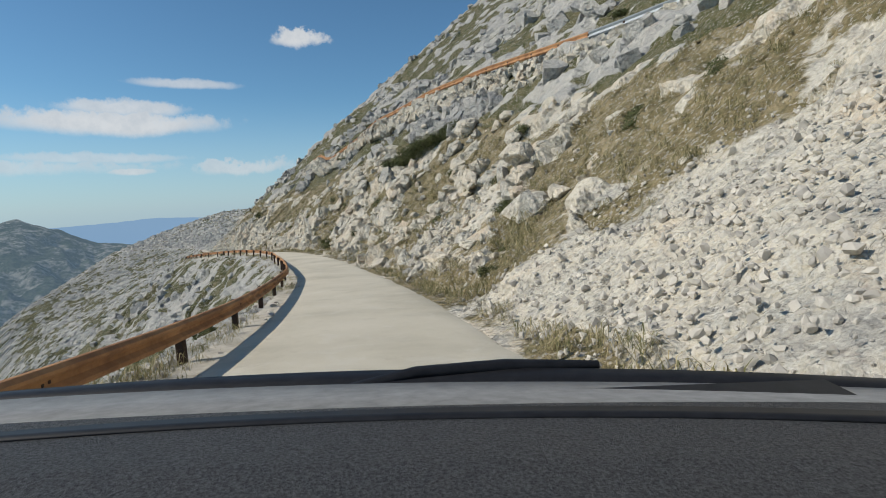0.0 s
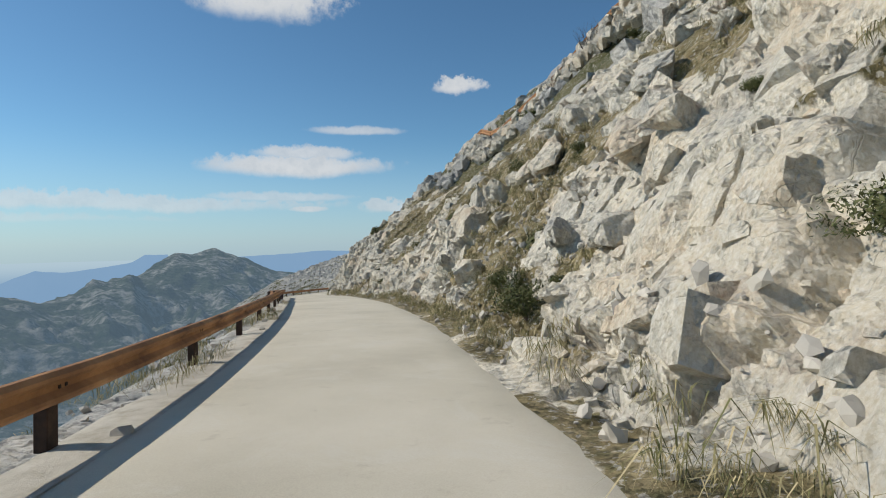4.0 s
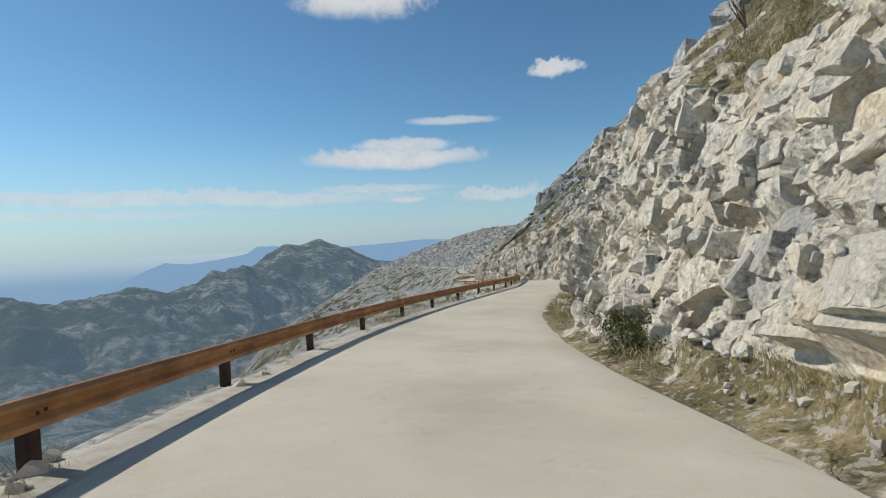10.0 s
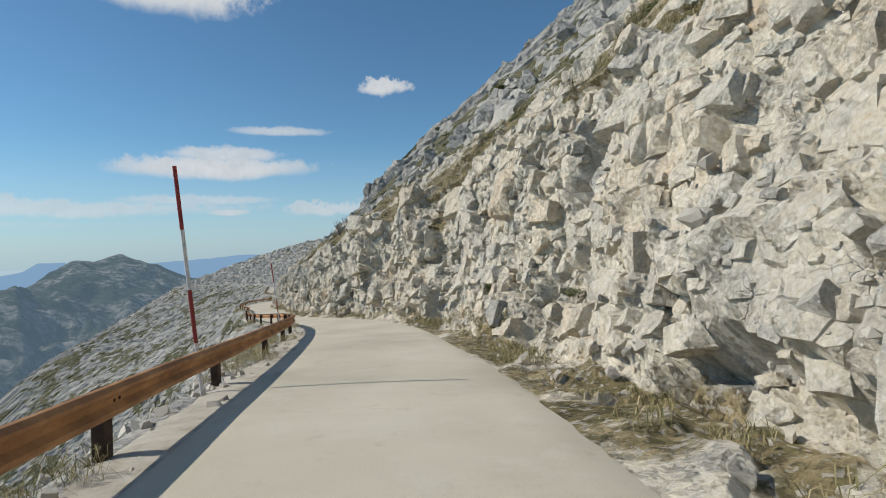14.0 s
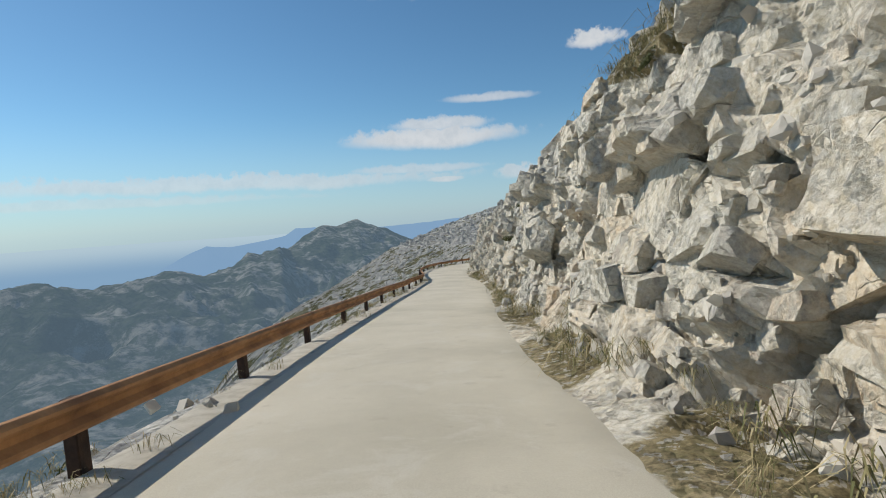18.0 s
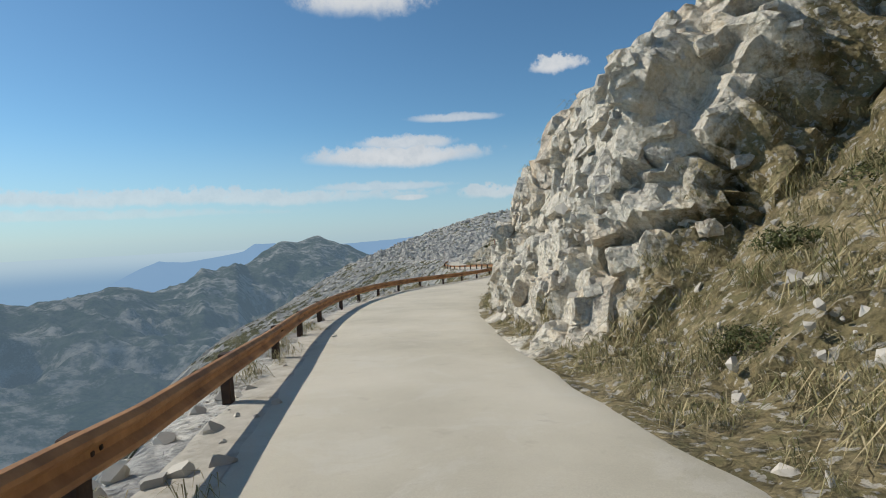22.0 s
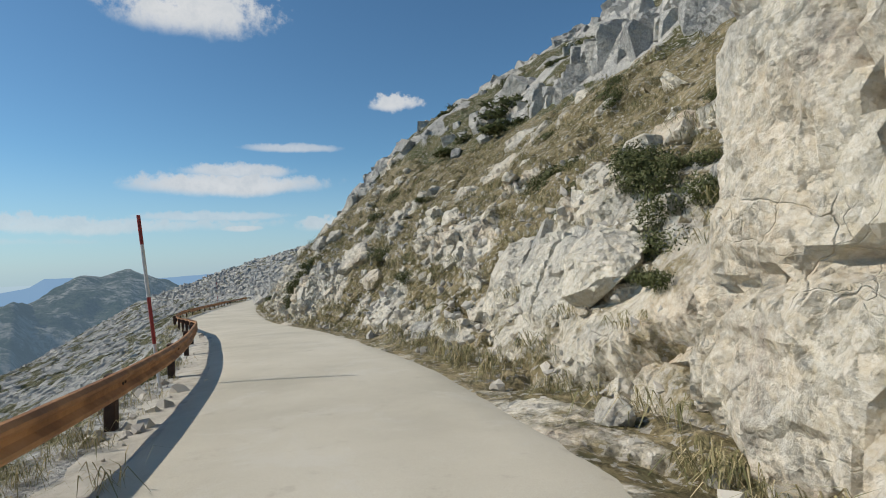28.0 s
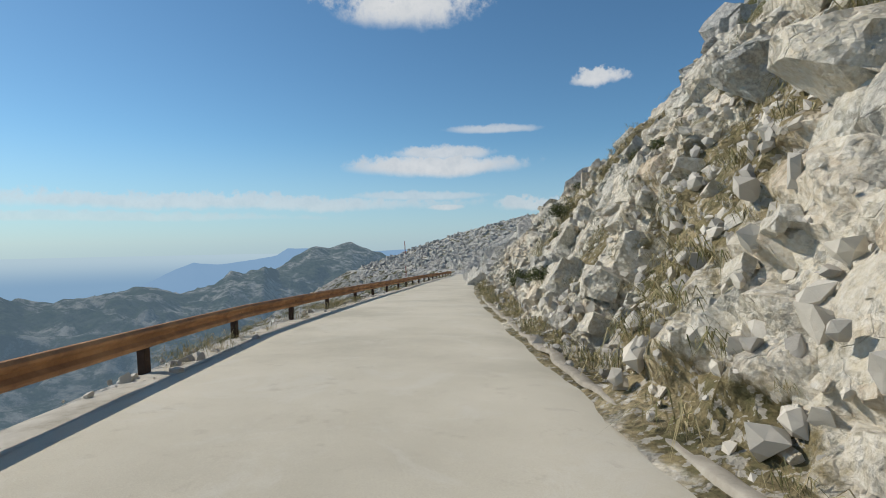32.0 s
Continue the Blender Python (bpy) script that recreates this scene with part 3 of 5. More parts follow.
def right_bank(t, u, fine_cells):
    D, H, foot = profile(t, u)
    tt = np.repeat(t[:, None], len(u), 1)
    # overhanging shelves of the cliffs
    out = 0.7 * bell(tt, 18.2, 0.45) * np.clip((H - 4.3) / 0.35, 0, 1) * np.clip((9.5 - H) / 2, 0, 1)
    out += 0.5 * bell(tt, 20.35, 0.4) * np.clip((H - 2.9) / 0.3, 0, 1) * np.clip((6.0 - H) / 2, 0, 1)
    out += 0.6 * bell(tt, 16.42, 0.16) * np.clip((H - 2.9) / 0.3, 0, 1) * np.clip((7 - H) / 2, 0, 1)
    out += 1.3 * bell(tt, 17.38, 0.14) * np.clip((H - 3.1) / 0.3, 0, 1) * np.clip((9 - H) / 3, 0, 1)
    out += 0.6 * bell(tt, 19.55, 0.26) * np.clip((H - 1.95) / 0.25, 0, 1) * np.clip((4.6 - H) / 2.2, 0, 1)
    out += 0.5 * bell(tt, 24.6, 0.4) * np.clip((H - 2.2) / 0.25, 0, 1) * np.clip((5 - H) / 2, 0, 1)
    out += 1.15 * bell(tt, 13.56, 0.10) * np.clip((H - 2.5) / 0.5, 0, 1) * np.clip((8.5 - H) / 3, 0, 1)
    out += 0.9 * bell(tt, 18.62, 0.17) * np.clip((H - 2.5) / 0.4, 0, 1) * np.clip((8 - H) / 2, 0, 1)
    out += 0.35 * bell(tt, 25.4, 0.3) * np.clip((H - 3.2) / 0.3, 0, 1) * np.clip((7 - H) / 2, 0, 1)
    plain = place(tt, D, H)
    P = place(tt, D - out, H)
    # normals of the plain form, evened out along the bank's profile
    N = np.cross(np.gradient(plain, axis=1), np.gradient(plain, axis=0))
    N /= np.linalg.norm(N, axis=-1, keepdims=True) + 1e-9
    steep = np.clip((np.hypot(N[..., 0], N[..., 1]) - 0.69) / 0.2, 0, 1)
    reach = 4 if fine_cells else 1
    run = np.cumsum(np.pad(N, ((0, 0), (reach + 1, reach), (0, 0)), mode="edge"), axis=1)
    N = run[:, 2 * reach + 1:] - run[:, :-2 * reach - 1]
    N /= np.linalg.norm(N, axis=-1, keepdims=True) + 1e-9
    Q = P @ np.array(Euler((0.12, 0.10, 0.4)).to_matrix())
    Q = Q * np.array((1.05, 0.9, 0.86)) + np.stack([0.20 * vnoise(P, 1.1, 70 + k) + 0.09 * vnoise(P, 0.35, 75 + k) for k in range(3)], -1)
    b1, e1, k1 = crags(Q, 3.7, 1, 26.0, 0.8)
    b2, e2, k2 = crags(Q, 1.4, 21, 18.0, 0.9)
    tone = 0.45 * k1 + 0.55 * k2
    rough = np.clip(0.6 + 0.95 * vnoise(P, 4.5, 45) + 0.5 * vnoise(P, 1.7, 46), 0.12, 1.3)
    # beds that stand out over the ones below
    bed = (P[..., 2] + 0.25 * P[..., 0] + 0.55 * vnoise(P, 3.2, 47) + 0.22 * vnoise(P, 0.9, 48)) / 1.45
    bed = bed - np.floor(bed)
    bed = np.where(bed < 0.9, bed / 0.9, (1 - bed) / 0.1) - 0.5
    ledge = np.clip(0.5 + 1.6 * vnoise(P, 3.0, 49), 0, 1) * steep
    dis = -0.15 + 0.62 * b1 - 0.55 * np.clip(1 - e1 / 0.045, 0, 1) + (0.24 + 0.14 * rough) * b2 - (0.12 + 0.14 * rough) * np.clip(1 - e2 / 0.075, 0, 1)
    dis = dis + 0.12 * ledge * bed + 0.4 * fbm(P, 9.0, 3, 31) + 0.06 * fbm(P, 0.7, 2, 36)
    if fine_cells:
        b3, e3, k3 = crags(Q, 0.52, 41, 13.0, 1.0)
        tone = 0.3 * k1 + 0.4 * k2 + 0.3 * k3
        dis = dis + rough * (0.15 * b3 - 0.08 * np.clip(1 - e3 / 0.13, 0, 1)) + 0.03 * fbm(P, 0.22, 2, 38)
    # plant cover on the gentler ground
    patch = 0.55 * fbm(P, 7.0, 4, 51) + 0.8 * fbm(P, 2.2, 4, 53)
    veg = np.clip(0.5 + 1.0 * (patch + 0.08) - 1.5 * steep - 0.55 * b1 - 0.55 * b2, 0, 1)
    grassy = table([(-4, 0.4), (0, 0.36), (1.6, 0.16), (2.4, 0.12), (3.0, 0.14), (3.8, 0.2), (4.3, 0.3), (4.6, 0.3), (5, 0.3), (5.8, 0.3), (6.5, 0.3), (7.3, 0.42), (8.2, 0.36), (8.7, 0.12), (10, 0.12), (15, -0.04), (20, 0.02), (22.15, 0.02), (22.3, 0.75), (22.8, 0.75), (22.95, 0.02), (26, 0.12), (27.2, 0.5), (29.5, 0.45), (30, 0.34), (31, 0.34), (32.2, 0.36), (32.45, 0.4), (32.6, 0.72), (32.85, 0.72), (33.0, 0.46), (33.3, 0.46), (33.8, 0.3), (36, -0.05), (41, -0.28), (70, -0.3)], t, 1)
    veg = np.clip(veg + grassy[:, None] * (1 - 0.8 * np.clip((H - 15) / 8, 0, 1)) - 0.25 * np.clip((H - 40) / 30, 0, 1), 0, 1)
    veg = np.clip(veg + 0.24 * np.clip((H - 6) / 4, 0, 1) * np.clip((tt - 9) / 2, 0, 1) * np.clip((25 - tt) / 2, 0, 1) * (vnoise(P, 14.0, 58) + 0.55), 0, 1)
    scree = np.clip(1 - np.hypot((tt - 0.7) / 0.65, (D - 5) / 5.5), 0, 1) * 1.6 + 0.7 * bell(tt, 2.7, 0.3) * bell(D, 5.2, 2.2)
    veg = np.clip(veg - scree, 0, 1)
    edge_zone = np.clip((D - table(EDGE, t, 1)[:, None]) / 0.9, 0, 1)
    verge = np.clip((82 - table(WALL_ANGLE, t, 1)) / 14, 0.25, 1)[:, None] * np.maximum(bell(D - foot[:, None], -0.1, 0.4), bell(D - table(EDGE, t, 1)[:, None], 0.35, 0.5)) * (0.5 + 0.7 * vnoise(P, 1.6, 57))
    veg = np.clip(np.maximum(veg, verge * (D < foot[:, None] + 0.25)), 0, 1)
    calm = 1 - 0.6 * np.clip(veg * 1.5 - 0.35, 0, 1) * (1 - steep)
    calm = calm * (1 - 0.8 * np.clip(scree, 0, 1))
    dis = dis * edge_zone * calm * (0.75 + 0.25 * steep + 0.2 * np.clip(H / 20, 0, 1))
    dis = dis + 0.035 * fbm(P, 0.8, 3, 59) * (1 - edge_zone)
    if not fine_cells:
        dis = worn(dis, 0.8)
    return P + N * dis[..., None], np.stack([veg, tone], -1), N, D, H


# ---- the hillside ----
t_near = np.arange(-1.0, 36.2, 0.0125)
u_near = np.concatenate([np.arange(0, 8, 0.13), np.arange(8, 16, 0.22)])
NEAR, veg_near, norm_near, D_near, H_near = right_bank(t_near, u_near, True)
sheet("hillside_rock_cut", NEAR, HILL, "pale broken limestone rock cut with dry grass beside the road", "rock face", veg_near)
veg_near = veg_near[..., 0]
t_up = np.arange(-3.9, 44.0, 0.06)
u_up = np.concatenate([np.arange(15.2, 45, 0.5), np.arange(45, 130, 1.2)])
UPPER, veg_up, norm_up, D_up, H_up = right_bank(t_up, u_up, False)
sheet("hillside_upper", UPPER, HILL_GREY, "steep limestone mountainside with dry grass patches", "mountainside", veg_up)
veg_up = veg_up[..., 0]
t_far = np.concatenate([np.arange(36.1, 43.5, 0.08), np.arange(43.5, T1 - 0.1, 0.1)])
u_far = np.concatenate([np.arange(0, 16, 0.5), np.arange(16, 50, 0.9), np.arange(50, 150, 1.8)])
FAR, veg_far, _, _, _ = right_bank(t_far, u_far, False)
sheet("hillside_far", FAR, HILL_GREY, "bare grey limestone spur of the mountainside", "mountainside", veg_far)


def left_bank(t, w):
    """The ground outside the guard rail: a gravel lip, then the slope down."""
    rail = table(RAIL, t, 1)
    tt = np.repeat(t[:, None], len(w), 1)
    lip = 0.45 + 0.35 * np.sin(t * 1.7) * np.sin(t * 0.6)
    run = np.clip(w[None, :] - 0.45 - lip[:, None], 0, None)
    fall = np.tan(np.radians(np.interp(t, [0, 18, 21, 23.5, 25.5, 31.5, 33.5, 39, 44, 50], [40, 43, 51, 54, 46, 46, 58, 56, 36, 22]) + 4 * np.sin(t * 0.4)))[:, None]
    P = place(tt, rail[:, None] + 0.5 - w[None, :], -0.03 - run * fall * np.clip(0.75 + run / 12, 0, 1) - 0.006 * np.clip(run - 90, 0, None) ** 2)
    N = np.cross(np.gradient(P, axis=0), np.gradient(P, axis=1))
    N /= np.linalg.norm(N, axis=-1, keepdims=True) + 1e-9
    N *= np.sign(N[..., 2:3])
    Q = P * np.array((1.0, 0.8, 1.2))
    b1, e1, k1 = blocks(Q, 2.6, 61)
    b2, e2, k2 = blocks(Q, 1.0, 81)
    amp = np.clip((w[None, :] - 0.75) / 2.5, 0, 1)
    veg = np.clip(0.40 + 0.6 * fbm(P, 9.0, 4, 91) + 0.7 * fbm(P, 2.6, 3, 93) - 0.4 * b2, 0, 1) * np.clip((w[None, :] - 0.5) / 1.0, 0, 1)
    dis = amp * (0.65 * b1 + 0.3 * b2 - 0.2 * np.clip(1 - e1 / 0.1, 0, 1)) * (1 - 0.5 * veg) + 0.03 * vnoise(P, 0.5, 95)
    return P + N * dis[..., None], np.stack([veg, 0.4 * k1 + 0.6 * k2], -1)


t_left = np.arange(-3.9, T1 - 0.1, 0.045)
w_left = np.concatenate([np.arange(0, 3, 0.22), np.arange(3, 24, 0.42), np.arange(24, 130, 1.6), np.arange(130, 420, 12)])
LEFT, veg_left = left_bank(t_left, w_left)
sheet("slope_below_road", LEFT, HILL_GREY, "rocky limestone slope falling away below the road", "mountainside", veg_left)
veg_left = veg_left[..., 0]

# ---- the road ----
t_road = np.arange(-3.9, T1 - 0.1, 0.05)
edge_r, edge_l = table(EDGE, t_road, 1) + 0.12, table(RAIL, t_road, 1) + 0.12
wob = np.array([vnoise(np.array([t * 6, 0.5, 0.5]), 1.0, 7) for t in t_road])
cross = np.linspace(0, 1, 13)
lat = (edge_l + 0.30 + 0.12 * wob)[:, None] * (1 - cross) + (edge_r + 0.12 * wob[::-1])[:, None] * cross
crown = 0.035 * np.sin(cross * math.pi)[None, :]
pts = place(np.repeat(t_road[:, None], 13, 1), lat, 0.02 + crown + 0 * lat)
pts[:, 0, 2] -= 0.02
pts[:, -1, 2] -= 0.08
near_end = int((41.0 + 3.9) / 0.05)
sheet("road", pts[:near_end], ASPHALT, "narrow pale worn asphalt mountain road", "road", flat=False, flip=True)
pts[:, 1:-1, 2] += 0.25 * vnoise(pts[:, 1:-1], 1.3, 6)
sheet("hillside_ledge", pts[near_end - 1:], HILL_GREY, "stony grey ledge on the bare spur", "mountainside", flip=True)
sh_lat = (edge_l + 0.4)[:, None] - np.linspace(0, 1.0, 8)[None, :]
sh = place(np.repeat(t_road[:, None], 8, 1), sh_lat, 0.008 + 0 * sh_lat)
sh[..., 2] += 0.012 * vnoise(sh, 0.6, 5) - np.linspace(0, 1, 8)[None, :] ** 4 * 0.25
sheet("road_shoulder", sh[:near_end], GRAVEL, "pale gravel shoulder under the guard rail", "road shoulder", flat=False)

# a low broken concrete kerb along the foot of the rock
tk = np.arange(32.0, 34.6, 0.03)
d = table(EDGE, tk, 1) + 0.10
ring = [(0.0, 0.0), (0.012, 0.05), (0.03, 0.06), (0.13, 0.055), (0.2, 0.02)]
pk = np.stack([place(tk, d + x, z) for x, z in ring], 1)
pk += (0.03 * fbm(pk, 0.6, 4, 301))[..., None]
sheet("kerb", pk, CONCRETE, "low weathered concrete kerb at the foot of the rock", "kerb", flat=False, flip=False)

# ---- guard rails ----


def rail_line(t):
    return table(RAIL, t, 1)


def beam_mesh(ts, off):
    """A W beam as one bent sheet with thickness, along the stations ts."""
    prof = [(0.0, 0.66), (0.035, 0.655), (0.078, 0.615), (0.078, 0.585), (0.02, 0.535), (0.02, 0.485), (0.078, 0.435), (0.078, 0.405), (0.035, 0.365), (0.0, 0.358)]
    loop = prof + [(x - 0.006, z) for x, z in prof[::-1]]
    d = rail_line(ts) + off
    rows = np.stack([place(ts, d + x, z + 0.02) for x, z in loop], 1)
    n, m = rows.shape[:2]
    idx = np.arange(n * m).reshape(n, m)
    faces = np.stack([idx[:-1], np.roll(idx[:-1], -1, 1), np.roll(idx[1:], -1, 1), idx[1:]], -1).reshape(-1, 4)
    return rows.reshape(-1, 3), faces


def box_mesh(name, sx, sy, z0, z1, mat, bevel=0.01):
    bm = bmesh.new()
    bmesh.ops.create_cube(bm, size=1)
    bmesh.ops.scale(bm, vec=(sx, sy, z1 - z0), verts=bm.verts)
    bmesh.ops.translate(bm, vec=(0, 0, (z0 + z1) / 2), verts=bm.verts)
    bmesh.ops.bevel(bm, geom=list(bm.edges), offset=bevel, segments=1, affect="EDGES")
    me = bpy.data.meshes.new(name)
    bm.to_mesh(me)
    bm.free()
    me.materials.append(mat)
    return me


POST = box_mesh("post", 0.12, 0.17, -0.5, 0.64, DARK)
BOLT = box_mesh("bolt", 0.016, 0.034, -0.017, 0.017, DARK, 0.006)
BLOCK = box_mesh("spacer", 0.07, 0.10, 0.42, 0.6, DARK, 0.006)


def guard_rail(t_a, t_b, steps_per_beam=2, zinc_after=None, line_off=0.0):
    base = place(np.array([t_a]), rail_line(np.array([t_a])), 0.0)[0]
    rail = new("guard_rail")
    rail.location = base
    tagged(rail, "rusted brown steel guard rail on dark posts along the road edge", "guard rail", "guard rails along the road")
    # posts about 4 m apart
    length = np.linalg.norm(np.diff(place(np.linspace(t_a, t_b, 60), rail_line(np.linspace(t_a, t_b, 60)), 0.0), axis=0), axis=1).sum()
    count = max(2, int(round(length / 4.0)) + 1)
    ts = np.linspace(t_a + 0.03, t_b - 0.03, count)
    for i, t in enumerate(ts):
        if i == 0 and t_a > -3:
            continue
        p = place(np.array([t]), rail_line(np.array([t])) - 0.115 + line_off, 0.0)[0]
        _, r = road_at(np.array([t]))
        turn = math.atan2(r[0][1], r[0][0])
        m = Matrix.Translation(Vector(p) - rail.location) @ Euler((random.uniform(-0.03, 0.03), random.uniform(-0.04, 0.02), turn)).to_matrix().to_4x4()
        post = part("post", POST, rail, "", m)
        part("spacer", BLOCK, post, "", Matrix.Translation((0.08, 0, 0)))
        for dy in (-0.05, 0.05):
            part("bolt", BOLT, post, "dark bolt head", Matrix.Translation((0.142, dy, 0.53)))
    for i in range(0, count - 1, steps_per_beam):
        a, b = ts[i] - (0.03 if i == 0 else 0.012), ts[min(i + steps_per_beam, count - 1)] + (0.034 if i + steps_per_beam >= count - 1 else 0.012)
        v, f = beam_mesh(np.linspace(a, b, 12), line_off + (0.006 if (i // steps_per_beam) % 2 else 0.0))
        part("beam", soup("beam", v - np.array(rail.location), f, RUST), rail)
    return rail


for t_a, t_b in ((-3.5, 7.7), (7.7, 14.84), (14.84, 17.32), (17.32, 23.8), (23.8, 26.9), (26.9, 29.75), (29.75, 33.95), (33.95, 40.0)):
    guard_rail(t_a, t_b)

# ---- snow poles ----


def tube(path, radius, sides=10):
    path = [Vector(p) for p in path]
    verts, faces = [], []
    for i, p in enumerate(path):
        way = (path[min(i + 1, len(path) - 1)] - path[max(i - 1, 0)]).normalized()
        a = way.orthogonal().normalized()
        b = way.cross(a)
        rad = radius[i] if isinstance(radius, (list, tuple)) else radius
        for k in range(sides):
            ang = 2 * math.pi * k / sides
            verts.append(p + (a * math.cos(ang) + b * math.sin(ang)) * rad)
    for i in range(len(path) - 1):
        for k in range(sides):
            k2 = (k + 1) % sides
            faces.append((i * sides + k, i * sides + k2, (i + 1) * sides + k2, (i + 1) * sides + k))
    return verts, faces


def snow_pole(t, lean_out, height=3.4, extra=-0.14):
    p = Vector(place(np.array([t]), rail_line(np.array([t])) + extra, 0.0)[0])
    _, r = road_at(np.array([t]))
    pole = new("snow_pole")
    pole.location = p
    tagged(pole, "leaning red and white banded snow marker pole behind the rail", "snow pole", "snow poles")
    way = Vector((-r[0][0] * lean_out, -r[0][1] * lean_out, 1)).normalized()
    cuts = [-0.3, 0.75, 1.55, 2.45, height]
    for i, (a, b) in enumerate(zip(cuts[:-1], cuts[1:])):
        v, f = tube([way * a, way * b], 0.03)
        part("band", soup("band", v, f, WHITE if i % 2 == 0 else RED), pole, "white band" if i % 2 == 0 else "red band")
    return pole


for t, lean, tall in ((14.75, 0.08, 3.4), (16.87, 0.10, 3.55), (28.02, 0.08, 3.4), (29.12, 0.085, 2.95), (35.9, 0.03, 3.4)):
    snow_pole(t, lean, tall)

# ---- large clean slabs of the rock cut ----


def slab_rock(t, length, height, depth, d_front, lean, z0, seed):
    n = 34
    g = np.linspace(-1, 1, n)
    a, b = np.meshgrid(g, g, indexing="ij")
    one = np.ones_like(a)
    sides = [(one, a, b), (-one, b, a), (b, one, a), (a, -one, b), (a, b, one), (b, a, -one)]
    verts = np.concatenate([np.stack(f, -1).reshape(-1, 3) for f in sides])
    idx = np.arange(n * n).reshape(n, n)
    quad = np.stack([idx[:-1, :-1], idx[1:, :-1], idx[1:, 1:], idx[:-1, 1:]], -1).reshape(-1, 4)
    faces = np.concatenate([quad + k * n * n for k in range(6)])
    r = np.random.RandomState(seed)
    p = verts / (np.abs(verts) ** 6).sum(1, keepdims=True) ** (1 / 6)
    p = p * (1 + 0.16 * p[:, [1, 2, 0]] * r.uniform(-1, 1, 3) + 0.14 * p[:, [2, 0, 1]] * r.uniform(-1, 1, 3))
    p = p * np.array((length / 2, depth / 2, height / 2))
    out = verts / np.linalg.norm(verts, axis=1, keepdims=True)
    q = p + seed * 7.3
    b1, e1, _ = blocks(q * np.array((1.0, 1.0, 0.5)), 1.3, seed)
    b2, e2, _ = blocks(q, 0.5, seed + 3)
    p = p + out * (0.16 * b1 - 0.36 * np.clip(1 - e1 / 0.06, 0, 1) + 0.08 * b2 - 0.03 * np.clip(1 - e2 / 0.15, 0, 1) + 0.07 * fbm(q, 0.7, 3, seed))[:, None]
    p[:, 2] += height / 2
    bm = bmesh.new()
    vs = [bm.verts.new(v) for v in p]
    for f in faces:
        bm.faces.new([vs[k] for k in f])
    bmesh.ops.remove_doubles(bm, verts=bm.verts, dist=0.004)
    bmesh.ops.recalc_face_normals(bm, faces=bm.faces)
    me = bpy.data.meshes.new("rock_slab")
    bm.to_mesh(me)
    bm.free()
    me.materials.append(ROCK)
    ob = new("rock_slab", me)
    pos, right = road_at(np.array([t]))
    turn = math.atan2(right[0][1], right[0][0])
    at = place(np.array([t]), np.array([d_front + depth / 2]), z0)[0]
    ob.matrix_basis = Matrix.Translation(at) @ Matrix.Rotation(turn - math.pi / 2 + random.uniform(-0.05, 0.05), 4, "Z") @ Matrix.Rotation(radians(lean), 4, "X")
    return tagged(ob, "large pale clean-faced limestone slab standing in the rock cut", "rock", "large rock slabs")


for k, row in enumerate(((28.3, 3.5, 4.2, 1.8, 2.95, -3, -0.3), (9.55, 2.0, 3.6, 1.7, 4.1, -16, 0.6), (9.8, 2.3, 3.2, 1.6, 4.2, -18, 0.9), (8.75, 3.6, 3.2, 1.6, 4.4, -26, 1.2),
                         (26.05, 1.8, 4.2, 1.6, 2.6, -8, -0.2), (4.6, 3.0, 3.4, 1.6, 3.2, -24, 0.1), (28.95, 1.9, 1.7, 1.3, 3.5, -20, 0.5), (32.78, 3.0, 3.2, 2.2, 8.2, -18, 6.4),
                         (8.0, 1.5, 1.3, 1.0, 4.4, -30, 1.2), (5.9, 1.8, 1.6, 1.2, 4.4, -35, 2.0), (32.42, 1.5, 3.4, 1.4, 3.1, -10, 0.0), (33.0, 1.6, 1.4, 1.2, 4.4, -25, 2.2), (33.5, 2.2, 2.0, 1.5, 4.8, -25, 2.4), (30.8, 2.0, 1.9, 1.4, 4.3, -25, 1.4))):
    slab_rock(*row, 400 + 11 * k)

# ---- boulders and scree ----


def boulder_mesh(name, seed):
    rng = random.Random(seed)
    bm = bmesh.new()
    for _ in range(18):
        v = Vector((rng.gauss(0, 1), rng.gauss(0, 1), rng.gauss(0, 1))).normalized()
        bm.verts.new((v.x * rng.uniform(0.8, 1.05), v.y * rng.uniform(0.7, 1.0), v.z * rng.uniform(0.55, 0.8)))
    res = bmesh.ops.convex_hull(bm, input=list(bm.verts))
    bmesh.ops.delete(bm, geom=[v for v in bm.verts if not v.link_faces], context="VERTS")
    bmesh.ops.subdivide_edges(bm, edges=list(bm.edges), cuts=3, use_grid_fill=True)
    co = np.array([v.co[:] for v in bm.verts])
    b, e, _ = blocks(co + seed * 3.1, 0.75, seed)
    d = 0.10 * b - 0.10 * np.clip(1 - e / 0.12, 0, 1) + 0.07 * fbm(co + seed * 3.1, 0.5, 3, seed) - 0.03
    for v, k, c in zip(bm.verts, d, co):
        v.co = Vector(c) * float(1 + k)
    bmesh.ops.recalc_face_normals(bm, faces=bm.faces)
    me = bpy.data.meshes.new(name)
    bm.to_mesh(me)
    bm.free()
    me.materials.append(ROCK)
    return me


BOULDERS = [boulder_mesh("boulder", 100 + i) for i in range(12)]


